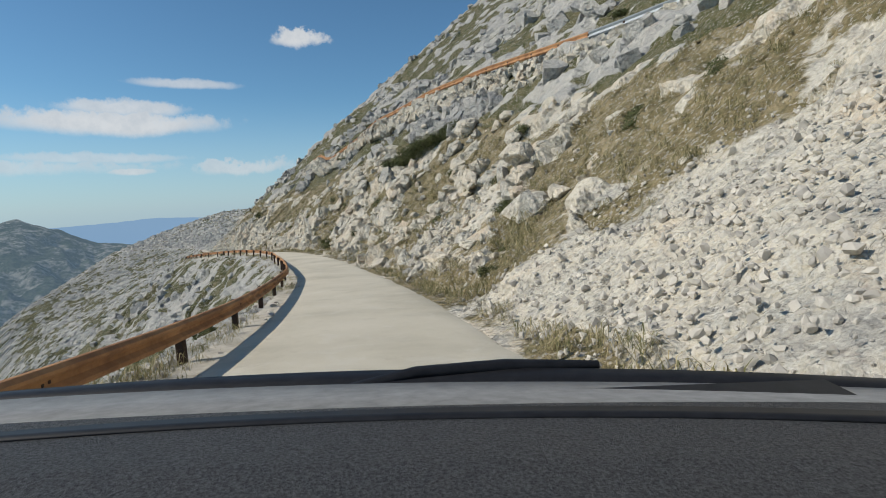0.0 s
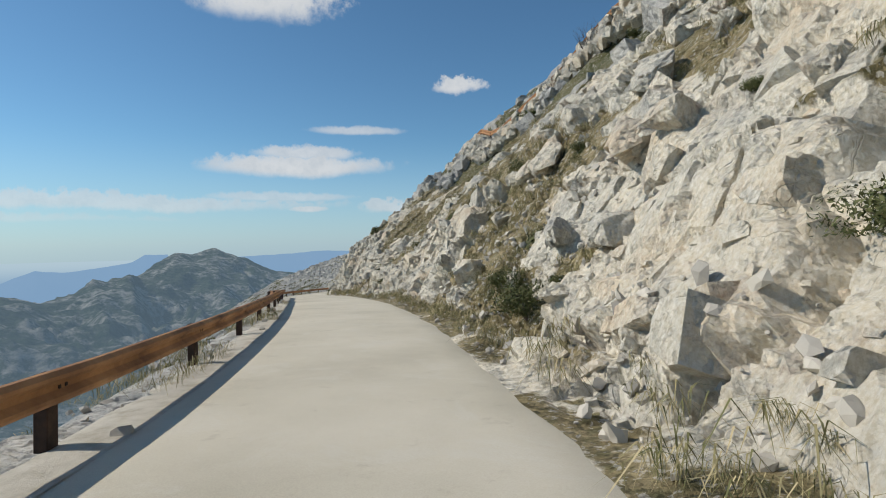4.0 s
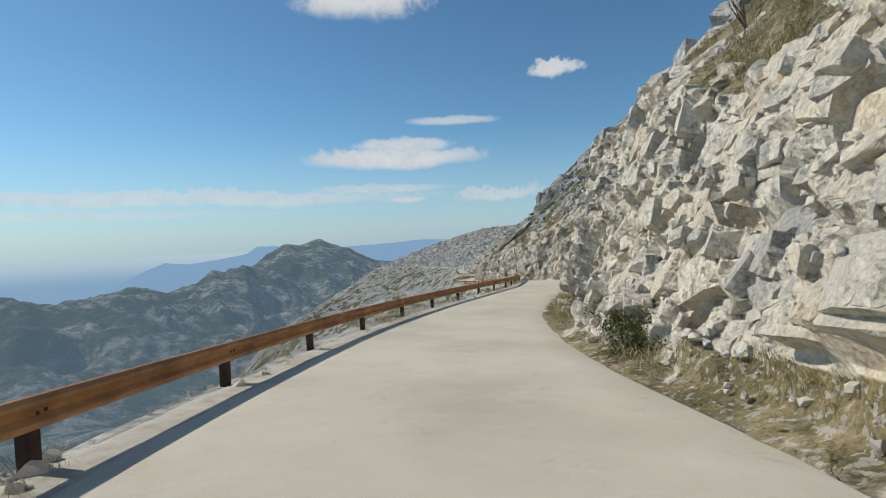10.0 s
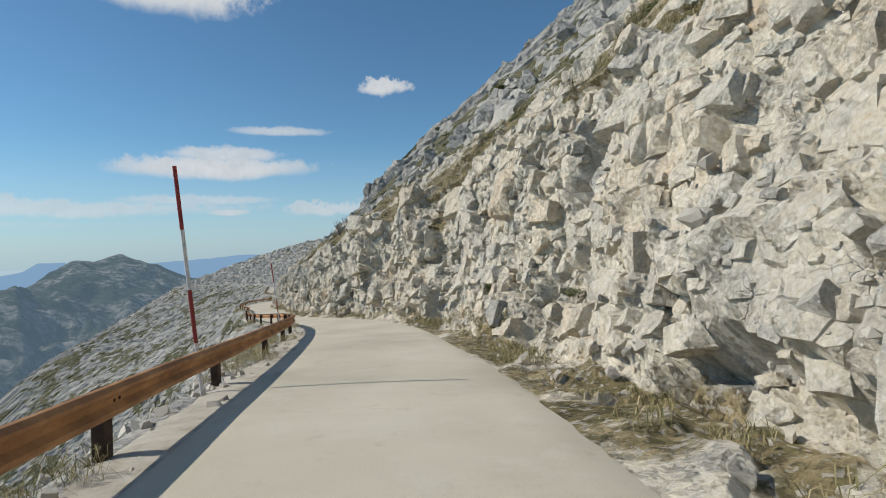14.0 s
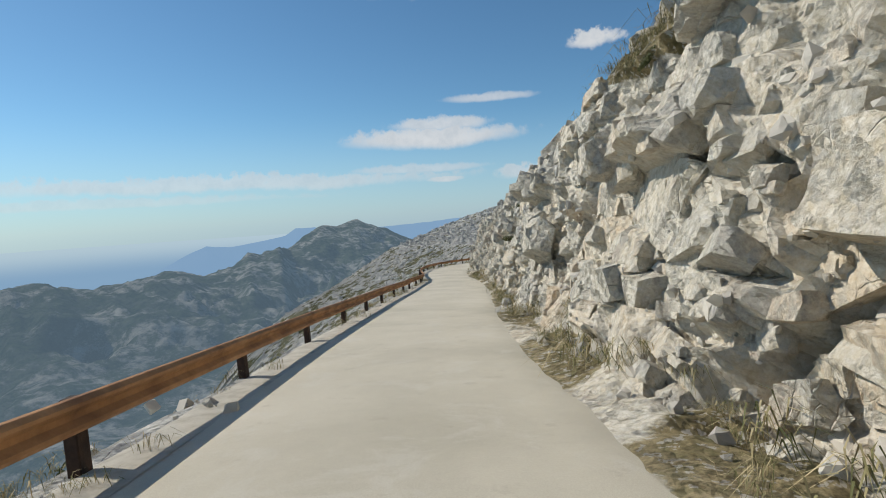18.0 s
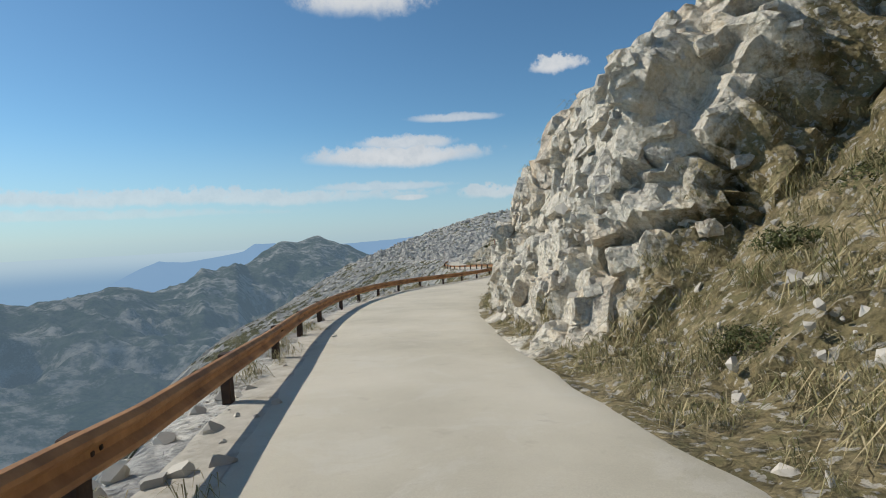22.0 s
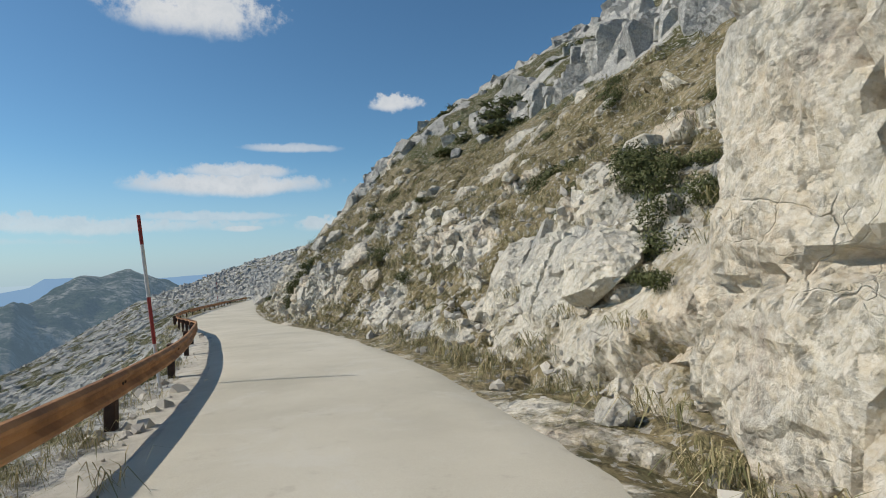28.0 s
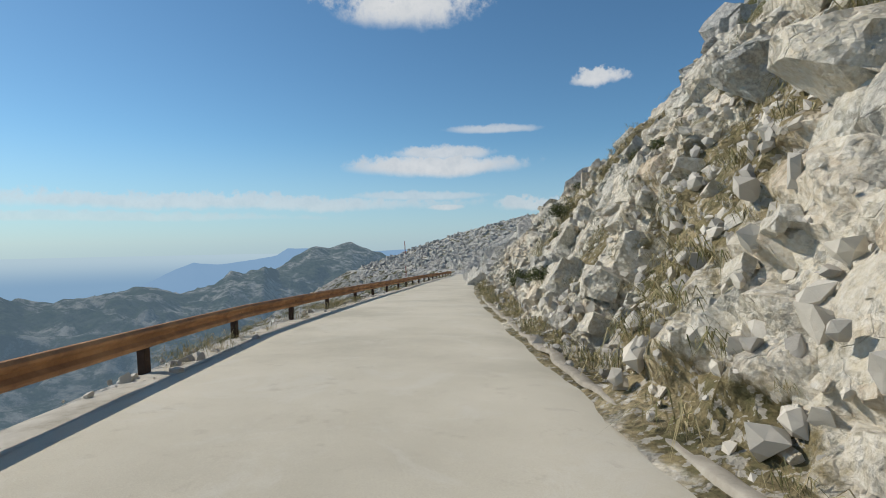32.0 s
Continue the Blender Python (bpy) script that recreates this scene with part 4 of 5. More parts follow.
def boulder(t, d_out, size, sink=0.3, squash=1.0, label="pale angular limestone boulder on the slope"):
    i = int(np.abs(t_near - t).argmin())
    j = int(np.abs(D_near[i] - d_out).argmin())
    ob = new("boulder", random.choice(BOULDERS))
    ob.location = Vector(NEAR[i, j]) + Vector(norm_near[i, j]) * size * (0.45 - sink)
    ob.rotation_euler = (random.uniform(-0.5, 0.5), random.uniform(-0.5, 0.5), random.uniform(0, 6.28))
    ob.scale = (size, size * random.uniform(0.7, 1.0), size * squash * random.uniform(0.7, 1.05))
    return tagged(ob, label, "boulder", "boulders on the slope")


rng = random.Random(5)
for _ in range(230):
    t = rng.uniform(1.6, 35.5)
    a1 = float(table(WALL_ANGLE, t, 1))
    foot = float(table(FOOT, t, 1))
    if a1 > 65 and rng.random() < 0.6:
        boulder(t, foot + rng.uniform(-0.25, 0.15), rng.uniform(0.15, 0.38), 0.15, label="pale limestone block at the foot of the rock face")
    else:
        boulder(t, foot + rng.uniform(0.0, 9.0) , rng.choice((0.14, 0.18, 0.22, 0.3, 0.45)) * rng.uniform(0.8, 1.3))



def tilted_slab(t, d, length, thick, dip, out=0.25):
    """A long rounded slab that lies along the slope, its upper end away from the viewer."""
    i = int(np.abs(t_near - t).argmin())
    j = int(np.abs(D_near[i] - d).argmin())
    n = Vector(norm_near[i, j])
    along = Vector((0, 0, 1)).cross(n).normalized()
    across = n.cross(along)
    m = Matrix((along, across, n)).transposed().to_4x4()
    ob = new("boulder", BOULDERS[int(t * 37 + d * 11) % len(BOULDERS)])
    ob.matrix_basis = Matrix.Translation(Vector(NEAR[i, j]) + n * thick * out) @ m @ Matrix.Rotation(radians(dip), 4, "Z") @ Matrix.Diagonal((length / 2, thick, thick * 0.8, 1))
    return tagged(ob, "long grey-white weathered limestone slab lying on the slope", "boulder", "boulders on the slope")


START_SLABS = [(3.83, 12.3, 2.6, 1.3, 10), (3.78, 10.8, 2.2, 1, 40), (3, 8.6, 4.4, 0.9, -28), (3.35, 9.4, 3, 0.8, -25), (4.2, 9, 3.2, 1, -30), (4.35, 7.6, 4, 1, -32), (4.1, 7, 4.4, 1, -30),
    (3.9, 5.4, 3.8, 0.9, -28), (3.75, 3.9, 2.4, 0.8, -10), (4.75, 8.8, 2.6, 1, -20), (5.2, 8.2, 3, 0.9, -35), (3.2, 4.4, 1.6, 0.6, 0), (2.4, 12.2, 3.4, 0.8, 50), (5, 5.8, 2.6, 0.9, -30),
    (5.45, 6.4, 2.6, 1, -40)]
LATER_SLABS = [(2.95, 11.5, 2.4, 0.8, -15), (3.45, 12.6, 2.2, 0.8, -20), (5.9, 5, 2.4, 0.8, -20), (7.35, 5, 2.2, 0.7, -10), (7.6, 6.4, 2.6, 0.9, -30), (7.55, 4, 1.6, 0.7, 10), (8.1, 6, 2.4, 1, -20),
    (29.18, 4.3, 2.8, 1.2, -60), (28.8, 4.2, 1.8, 1, -70), (31.95, 5.3, 1.6, 0.9, -40), (31.8, 6, 1.5, 0.8, -30), (30.7, 4.8, 2.6, 1.3, -60), (29.9, 6.2, 2, 0.7, -20), (30.3, 4.2, 2, 0.7, -15),
    (33, 8, 2.6, 1.1, -50)]
for row in START_SLABS + LATER_SLABS:
    tilted_slab(*row)
for t, d, size in ((1.78, 6.2, 1.1), (1.84, 6.9, 0.9), (1.72, 7.2, 0.7), (2.3, 8.6, 1.0), (2.42, 9.4, 1.2), (2.2, 5.0, 0.6), (1.9, 4.4, 0.5), (2.5, 7.6, 0.9), (32.87, 6.0, 0.9), (32.47, 4.2, 1.1), (32.42, 5.0, 1.0)):
    boulder(t, d, size, 0.25)

for _ in range(110):
    boulder(rng.uniform(1.9, 6.0), rng.uniform(3.0, 14.0), rng.choice((0.3, 0.4, 0.5, 0.7, 0.9)) * rng.uniform(0.8, 1.2), 0.3)


def block_mesh(seed, cuts=9, detail=0):
    """An angular block about two units across: a box with its corners and edges broken off, as points and triangles."""
    rng = random.Random(seed)
    bm = bmesh.new()
    bmesh.ops.create_cube(bm, size=2)
    bmesh.ops.scale(bm, vec=(rng.uniform(0.75, 1.1), rng.uniform(0.7, 1.0), rng.uniform(0.65, 1.0)), verts=bm.verts)
    for _ in range(cuts):
        way = Vector((rng.choice((-1, 1)) * rng.uniform(0.15, 1), rng.choice((-1, 1)) * rng.uniform(0.1, 1), rng.choice((-1, 1)) * rng.uniform(0.1, 1))).normalized()
        far = max(v.co.dot(way) for v in bm.verts)
        cut = bmesh.ops.bisect_plane(bm, geom=list(bm.verts) + list(bm.edges) + list(bm.faces), plane_co=way * far * rng.uniform(0.68, 0.9), plane_no=way, clear_outer=True)
        bmesh.ops.contextual_create(bm, geom=[e for e in cut["geom_cut"] if isinstance(e, bmesh.types.BMEdge)])
    bmesh.ops.triangulate(bm, faces=bm.faces)
    if detail:
        bmesh.ops.subdivide_edges(bm, edges=list(bm.edges), cuts=detail, use_grid_fill=True)
        bmesh.ops.triangulate(bm, faces=bm.faces)
        co = np.array([v.co[:] for v in bm.verts]) + seed * 1.7
        h, e, _ = crags(co, 0.75, seed, 14.0, 0.8)
        for v, k in zip(bm.verts, 0.09 * h + 0.05 * fbm(co, 0.45, 2, seed)):
            v.co *= 1 + float(k)
    bmesh.ops.recalc_face_normals(bm, faces=bm.faces)
    bm.verts.index_update()
    out = np.array([v.co[:] for v in bm.verts]), np.array([[v.index for v in f.verts] for f in bm.faces])
    bm.free()
    return out


SHAPES = [block_mesh(300 + k, 6) for k in range(14)]
MIDDLE_SHAPES = [block_mesh(340 + k, 8) for k in range(18)]
LARGE_SHAPES = [block_mesh(370 + k, 9, 2) for k in range(18)]


def turned(r, n):
    """n random turns as matrices."""
    q = r.normal(0, 1, (n, 4))
    q /= np.linalg.norm(q, axis=1, keepdims=True)
    w, x, y, z = q.T
    return np.stack([1 - 2 * (y * y + z * z), 2 * (x * y - z * w), 2 * (x * z + y * w), 2 * (x * y + z * w), 1 - 2 * (x * x + z * z), 2 * (y * z - x * w),
                     2 * (x * z - y * w), 2 * (y * z + x * w), 1 - 2 * (x * x + y * y)], -1).reshape(n, 3, 3)


def rubble(name, spots, sizes, label, seed, mat, mats=None, shapes=SHAPES):
    """Many angular blocks in one mesh."""
    r = np.random.RandomState(seed)
    verts, faces, at = [], [], 0
    kinds = r.randint(0, len(shapes), len(spots))
    mats = (turned(r, len(spots)) if mats is None else mats) * sizes[:, None, None]
    for k, (v, f) in enumerate(shapes):
        sel = np.where(kinds == k)[0]
        vv = np.einsum("nij,vj->nvi", mats[sel], v) + spots[sel][:, None, :]
        ff = f[None] + (at + np.arange(len(sel)) * len(v))[:, None, None]
        at += len(sel) * len(v)
        verts.append(vv.reshape(-1, 3))
        faces.append(ff.reshape(-1, 3))
    return tagged(new(name, soup(name, np.concatenate(verts), np.concatenate(faces), mat)), label, "rocks", kind="stuff")


ICO = bmesh.new()
bmesh.ops.create_icosphere(ICO, subdivisions=1, radius=1)
ICO_V = np.array([v.co[:] for v in ICO.verts])
ICO_F = np.array([[v.index for v in f.verts] for f in ICO.faces])
ICO.free()


def scatter_stones(name, spots, sizes, label):
    r = np.random.RandomState(3)
    n = len(spots)
    jig = 1 + r.uniform(-0.55, 0.35, (n, 12, 1))
    v = ICO_V[None] * jig * (sizes[:, None, None] * r.uniform(0.6, 1.15, (n, 1, 3)))
    a = r.uniform(0, 6.28, n)
    c, s = np.cos(a)[:, None], np.sin(a)[:, None]
    x, y, z = v[..., 0] * c - v[..., 2] * s, v[..., 1], v[..., 0] * s + v[..., 2] * c
    v = np.stack([x, y * c - z * s, y * s + z * c], -1) + spots[:, None, :]
    f = ICO_F[None] + (np.arange(n) * 12)[:, None, None]
    return tagged(new(name, soup(name, v.reshape(-1, 3), f.reshape(-1, 3), SCREE)), label, "scree", kind="stuff")


R1 = np.random.RandomState(11)


def pick(count, weight):
    """Random places of the near bank, by weight."""
    w = (weight / weight.sum()).reshape(-1)
    k = R1.choice(w.size, count, p=w)
    return k // len(u_near), k % len(u_near)


TT = np.repeat(t_near[:, None], len(u_near), 1)
foot_g = table(FOOT, t_near, 1)[:, None]
w_scree = np.clip(1 - np.hypot((TT - 0.7) / 0.7, (D_near - 5) / 6), 0, 1) * 7
w_scree = w_scree + 0.9 * bell(D_near - foot_g, 0.3, 0.6) * (0.4 + np.clip(vnoise(NEAR, 3.0, 12), 0, 1))
w_scree = w_scree + 0.6 * bell(D_near - foot_g, -0.25, 0.55) * (0.3 + np.clip(vnoise(NEAR, 2.0, 13), 0, 1))
w_scree = w_scree + 0.7 * bell(TT, 32.8, 0.35) * bell(D_near, 4, 2.2) + 0.5 * bell(TT, 29.4, 0.7) * bell(D_near, 5.5, 2.5) + 0.4 * bell(TT, 20.35, 0.35) * bell(D_near, 4, 1.5)
w_scree = w_scree + 2.5 * bell(TT, 2.7, 0.32) * bell(D_near, 5.2, 2.4)
w_scree = w_scree + 2.6 * bell(TT, 2.0, 0.4) * bell(D_near, 6.0, 3.2) * np.clip(vnoise(NEAR, 2.2, 15) + 0.1, 0, 1)
w_scree = w_scree + 1.3 * bell(TT, 31.6, 1.7) * bell(D_near, 5, 3.0) * (0.3 + np.clip(vnoise(NEAR, 2.5, 14), 0, 1)) + 0.9 * bell(TT, 7.3, 0.5) * bell(D_near, 5, 2.2)
w_scree = w_scree + 0.05 * veg_near * (D_near < 9)
w_scree = w_scree + 0.10 * (1 - veg_near) * (D_near < 12) + 0.8 * bell(TT, 5.3, 0.5) * bell(D_near, 4, 2.5)
i, j = pick(20000, w_scree * (D_near > table(EDGE, t_near, 1)[:, None] + 0.25))
scatter_stones("scree", NEAR[i, j] + R1.normal(0, 0.06, (len(i), 3)), (0.025 + 0.11 * R1.random_sample(len(i)) ** 2.4) * np.where(t_near[i] < 2, 0.75, np.where(t_near[i] > 29, 1.35, 1.1)), "loose pale limestone rubble and scree")

# the jointed blocks of the rock faces, bedded along the road; the nearest ones one by one, the rest together
cut = bpy.data.objects["hillside_rock_cut"]
steep_near = np.clip((np.hypot(norm_near[..., 0], norm_near[..., 1]) - 0.66) / 0.2, 0, 1)
broken = np.clip(0.55 + 0.9 * vnoise(NEAR, 4.5, 45) + 0.5 * vnoise(NEAR, 1.7, 46), 0.1, 1.2)
for t, half, low in ((8.6, 0.45, 3.0), (13.45, 0.2, 3.5), (25.7, 0.2, 3.0), (28.3, 0.25, 2.0), (4.5, 0.4, 4.5)):
    broken = broken * (1 - 0.75 * bell(TT, t, half) * bell(H_near, low, 2.4))


def set_blocks(step, top, low_size, high_size, seed, likely, proud):
    """Places, sizes and turns of blocks laid at about each step in metres along the bank, up to top metres up its face."""
    r = np.random.RandomState(seed)
    n_t, n_u = int((t_near[-1] - 1.5) * 10.7 / step), int(top / step)
    a, b = np.meshgrid(np.arange(n_t), np.arange(n_u), indexing="ij")
    t = 1.5 + (a + r.uniform(-0.45, 0.95, a.shape) + 0.5 * (b % 2)) * step / 10.7
    u = 0.55 + (b + r.uniform(-0.4, 0.9, a.shape)) * step
    i = np.clip(np.searchsorted(t_near, t.reshape(-1)), 0, len(t_near) - 1)
    j = np.clip(np.searchsorted(u_near, u.reshape(-1)), 0, len(u_near) - 1)
    keep = r.random_sample(i.shape) < likely(i, j)
    keep &= D_near[i, j] > table(EDGE, t_near[i], 1) + 0.45
    i, j = i[keep], j[keep]
    n = len(i)
    size = low_size + (high_size - low_size) * r.random_sample(n) ** 2.2
    size = np.minimum(size, 0.75 * (D_near[i, j] - table(EDGE, t_near[i], 1)))
    front = norm_near[i, j] * np.array((1, 1, 0.55))
    front /= np.linalg.norm(front, axis=1, keepdims=True)
    up = np.array((0.0, 0.0, 1.0)) - front * front[:, 2:3]
    up /= np.linalg.norm(up, axis=1, keepdims=True)
    along = np.cross(front, up)
    frame_m = np.stack([along, front, up], -1)
    loose = np.where(steep_near[i, j] > 0.4, 0.20, 0.45)[:, None]
    w = r.normal(0, 1, (n, 3)) * loose
    w[:, 1] += 0.16
    zero = np.zeros(n)
    spin = np.stack([zero + 1, -w[:, 2], w[:, 1], w[:, 2], zero + 1, -w[:, 0], -w[:, 1], w[:, 0], zero + 1], -1).reshape(n, 3, 3)
    spin /= np.linalg.norm(spin, axis=1, keepdims=True)
    squash = np.stack([r.uniform(0.8, 1.5, n), r.uniform(0.6, 0.9, n), r.uniform(0.6, 1.1, n)], -1)
    m = np.einsum("nij,njk->nik", frame_m, spin) * squash[:, None, :]
    spot = NEAR[i, j] + front * (size * (r.uniform(*proud, n) - 0.62))[:, None]
    return spot, size, m


bare = lambda i, j: np.clip(1.15 - 1.5 * veg_near[i, j], 0, 1) * (0.45 + 0.55 * steep_near[i, j])
spot, size, m = set_blocks(0.90, 11.0, 0.26, 0.80, 51, lambda i, j: np.clip(0.65 * bare(i, j), 0, 0.55) * (1 - 0.7 * bell(t_near[i], 31.6, 2.0)), (0.0, 0.34))
LARGE_MESH = [soup("rock", v, f, ROCK) for v, f in LARGE_SHAPES]
step = max(1, len(size) // 300)
single = np.zeros(len(size), bool)
single[::step] = True
for k in np.where(single)[0]:
    at = np.eye(4)
    at[:3, :3], at[:3, 3] = m[k] * size[k], spot[k]
    part("rock", LARGE_MESH[k % len(LARGE_MESH)], cut, "", Matrix(at.tolist()))
rubble("jointed_rock", spot[~single], size[~single], "large jointed pale limestone blocks of the rock cut", 52, ROCK, m[~single], LARGE_SHAPES)
spot, size, m = set_blocks(0.44, 9.5, 0.12, 0.40, 53, lambda i, j: 0.85 * bare(i, j) * np.clip(broken[i, j] + 0.35, 0.4, 1) * (1 - 0.75 * bell(t_near[i], 32.55, 0.3)), (0.2, 0.66))
rubble("broken_rock", spot, size, "broken angular limestone blocks in the rock cut", 54, ROCK, m, MIDDLE_SHAPES)
spot, size, m = set_blocks(0.27, 7.5, 0.045, 0.18, 55, lambda i, j: 0.75 * bare(i, j) * np.clip(broken[i, j], 0.2, 1), (0.3, 0.9))
rubble("rock_chips", spot, size, "small angular limestone pieces in the rock cut", 56, ROCK, m)
# station, distance out and height of the rail on the road higher up
HIGH_ROAD = [(1.6, 22.5, 14.2), (2.4, 20.5, 14.7), (3.03, 18.75, 15.1), (3.66, 17.5, 15.8), (4.2, 16.6, 16.4), (5.0, 16.3, 17.1), (6.2, 16.75, 18.1), (8.0, 17.8, 19.3), (9.4, 18.6, 20.0)]
clear = np.abs(D_up - table(HIGH_ROAD, t_up, 1)[:, None] - 0.6) > np.where(t_up < 9.6, 2.2, 0)[:, None]
w_high = (clear * (1 - veg_up) * np.clip(0.15 + vnoise(UPPER, 9.0, 78), 0.02, 1) / (20 + H_up) * np.where(t_up < 9, 2.5, 1.0)[:, None]).reshape(-1)
k = R1.choice(w_high.size, 7500, p=w_high / w_high.sum())
size = 0.2 + 0.65 * R1.random_sample(len(k)) ** 2.4
rubble("mountainside_rock", UPPER.reshape(-1, 3)[k], size, "grey limestone outcrops and blocks on the mountainside", 22, ROCK_GREY)
# the blocks of the crags above the grass
w_crag = (np.clip((np.hypot(norm_up[..., 0], norm_up[..., 1]) - 0.72) / 0.1, 0, 1) * ((t_up > 23.5) & (t_up < 35.5))[:, None] * (H_up < 30)).reshape(-1)
k = R1.choice(w_crag.size, 2200, p=w_crag / w_crag.sum())
size = 0.3 + 0.75 * R1.random_sample(len(k)) ** 1.8
spin = turned(R1, len(k)) * 0.25 + np.eye(3)
rubble("crag_rock", UPPER.reshape(-1, 3)[k] - norm_up.reshape(-1, 3)[k] * (size * 0.4)[:, None], size, "grey jointed limestone blocks of the crag", 29, ROCK_GREY, spin * np.array((0.8, 0.8, 1.3)), MIDDLE_SHAPES)
k = R1.choice(FAR.shape[0] * FAR.shape[1], 6500)
rubble("spur_rock", FAR.reshape(-1, 3)[k], 0.3 + 1.1 * R1.random_sample(len(k)) ** 2, "pale limestone blocks on the bare spur", 25, ROCK_GREY)
w_low = ((1 - veg_left) * (w_left > 2.2)[None, :] * np.gradient(w_left)[None, :] / (8 + w_left)[None, :]).reshape(-1)
k = R1.choice(w_low.size, 8500, p=w_low / w_low.sum())
size = (0.16 + 0.7 * R1.random_sample(len(k)) ** 2.4) * np.clip(w_left[k % len(w_left)] / 9, 0.35, 1)
rubble("slope_rock", LEFT.reshape(-1, 3)[k], size, "grey limestone blocks on the slope below the road", 23, ROCK_GREY)

# ---- the rail of the road higher up the slope ----


def upper_rail():
    line = HIGH_ROAD
    ts = np.linspace(1.6, 9.4, 31)

    def base(t, d):
        """Height of the ledge, never far above the slope."""
        return np.array([min(h, np.interp(x, D_up[int(np.abs(t_up - q).argmin())], H_up[int(np.abs(t_up - q).argmin())]) + 1.0) for q, x, h in zip(t, d, table(line, t, 2) - 0.8)])

    spots = place(ts, table(line, ts, 1), base(ts, table(line, ts, 1)))
    # the dry-stone bank that carries it
    r = np.random.RandomState(27)
    tb = r.uniform(1.6, 9.4, 1500)
    drop = r.uniform(0, 1, 1500)
    bank = place(tb, table(line, tb, 1) - 0.25 - 1.4 * drop + r.normal(0, 0.12, 1500), base(tb, table(line, tb, 1)) + 0.05 - 2.3 * drop)
    rubble("dry_stone_bank", bank, 0.14 + 0.30 * r.random_sample(1500) ** 1.5, "pale dry-stone bank under the upper guard rail", 28, ROCK)
    rail = new("guard_rail")
    rail.location = spots[0]
    tagged(rail, "rusted guard rail with grey end on the road higher up", "guard rail", "guard rails along the road")
    for a, b in zip(spots[:-1], spots[1:]):
        way = b - a
        side = np.array([way[1], -way[0], 0]) / np.hypot(way[0], way[1])
        prof = [(0.0, 0.82), (-0.09, 0.72), (-0.02, 0.58), (-0.09, 0.42), (0.0, 0.32), (0.03, 0.32), (0.03, 0.82)]
        v = [p + side * x + np.array([0, 0, z]) - spots[0] for p in (a, b) for x, z in prof]
        k = len(prof)
        f = [(n, (n + 1) % k, k + (n + 1) % k, k + n) for n in range(k)]
        grey = a[0] > 11.0
        part("beam", soup("beam", v, f, ZINC if grey else RUST), rail, "grey galvanised beam" if grey else "")
        part("post", POST, rail, "", Matrix.Translation(Vector(a - spots[0])) @ Euler((0, 0, math.atan2(side[1], side[0]))).to_matrix().to_4x4())
    return rail


upper_rail()

# ---- grass ----


def grass(name, spots, normals, heights, blades, label):
    n = len(spots)
    r = np.random.RandomState(8)
    k = heights[:, None, None] / 0.35
    base = spots[:, None, :] + np.concatenate([r.normal(0, 0.10, (n, blades, 2)), np.zeros((n, blades, 1))], -1) * k
    ang = r.uniform(0, 6.28, (n, blades))
    spread = r.uniform(0.35, 1.35, (n, blades))
    away = np.stack([np.cos(ang), np.sin(ang), 0 * ang], -1)
    ln = (heights[:, None] * r.uniform(0.5, 1.15, (n, blades)))[..., None]
    side = np.stack([-np.sin(ang), np.cos(ang), 0 * ang], -1) * 0.0055 * k
    up = np.array((0.0, 0.0, 1.0)) + 0.4 * normals[:, None, :]
    mid = base + ln * (0.5 * up + 0.4 * spread[..., None] * away)
    tip = mid + ln * (0.75 * spread[..., None] * away + (0.3 - 0.75 * spread[..., None] ** 2) * np.array((0.0, 0.0, 1.0)))
    v = np.stack([base, mid + side, tip, mid - side], 2).reshape(-1, 3)
    f = np.arange(n * blades * 4).reshape(-1, 4)
    return tagged(new(name, soup(name, v, f, GRASS)), label, "grass", kind="stuff")


w_grass = np.clip(veg_near - 0.4, 0, 1) * (D_near > table(EDGE, t_near, 1)[:, None] + 0.2) * np.clip(1.3 - D_near / 14, 0.12, 1)
w_grass = w_grass + 0.5 * bell(D_near - foot_g, -0.15, 0.35) * np.clip(0.3 + vnoise(NEAR, 3.5, 33), 0, 1)
w_grass = w_grass * (1 - 0.75 * bell(TT, 2.0, 0.5) * (vnoise(NEAR, 1.8, 35) > -0.1))
i, j = pick(8200, w_grass)
grass("dry_grass", NEAR[i, j], norm_near[i, j], np.where((t_near[i] < 4) & (D_near[i, j] > 3.2), 1.1, 1.0) * (0.16 + 0.34 * R1.random_sample(len(i)) ** 1.5), 34, "dry yellow-green grass tufts on the bank")

# the lip outside the rail
w_lip = (bell(w_left, 1.1, 0.8)[None, :] * (t_left < 40)[:, None] * np.clip(0.25 + vnoise(LEFT, 3.0, 34), 0.0, 1)).reshape(-1)
k = R1.choice(w_lip.size, 3000, p=w_lip / w_lip.sum())
grass("lip_grass", LEFT.reshape(-1, 3)[k] + R1.normal(0, 0.12, (len(k), 3)) * (1, 1, 0), np.repeat([[0.0, 0.0, 1.0]], len(k), 0), 0.12 + 0.26 * R1.random_sample(len(k)) ** 1.5, 26, "dry grass tufts behind the guard rail")
w_lip = (bell(w_left, 0.9, 0.8)[None, :] * (t_left < 40)[:, None] * np.clip(0.3 + vnoise(LEFT, 2.0, 35), 0.02, 1)).reshape(-1)
k = R1.choice(w_lip.size, 4200, p=w_lip / w_lip.sum())
rubble("lip_stones", LEFT.reshape(-1, 3)[k] + R1.normal(0, 0.15, (len(k), 3)) * (1, 1, 0.1), 0.015 + 0.10 * R1.random_sample(len(k)) ** 3.5, "loose pale stones along the road shoulder", 24, SCREE)

# ---- bushes ----


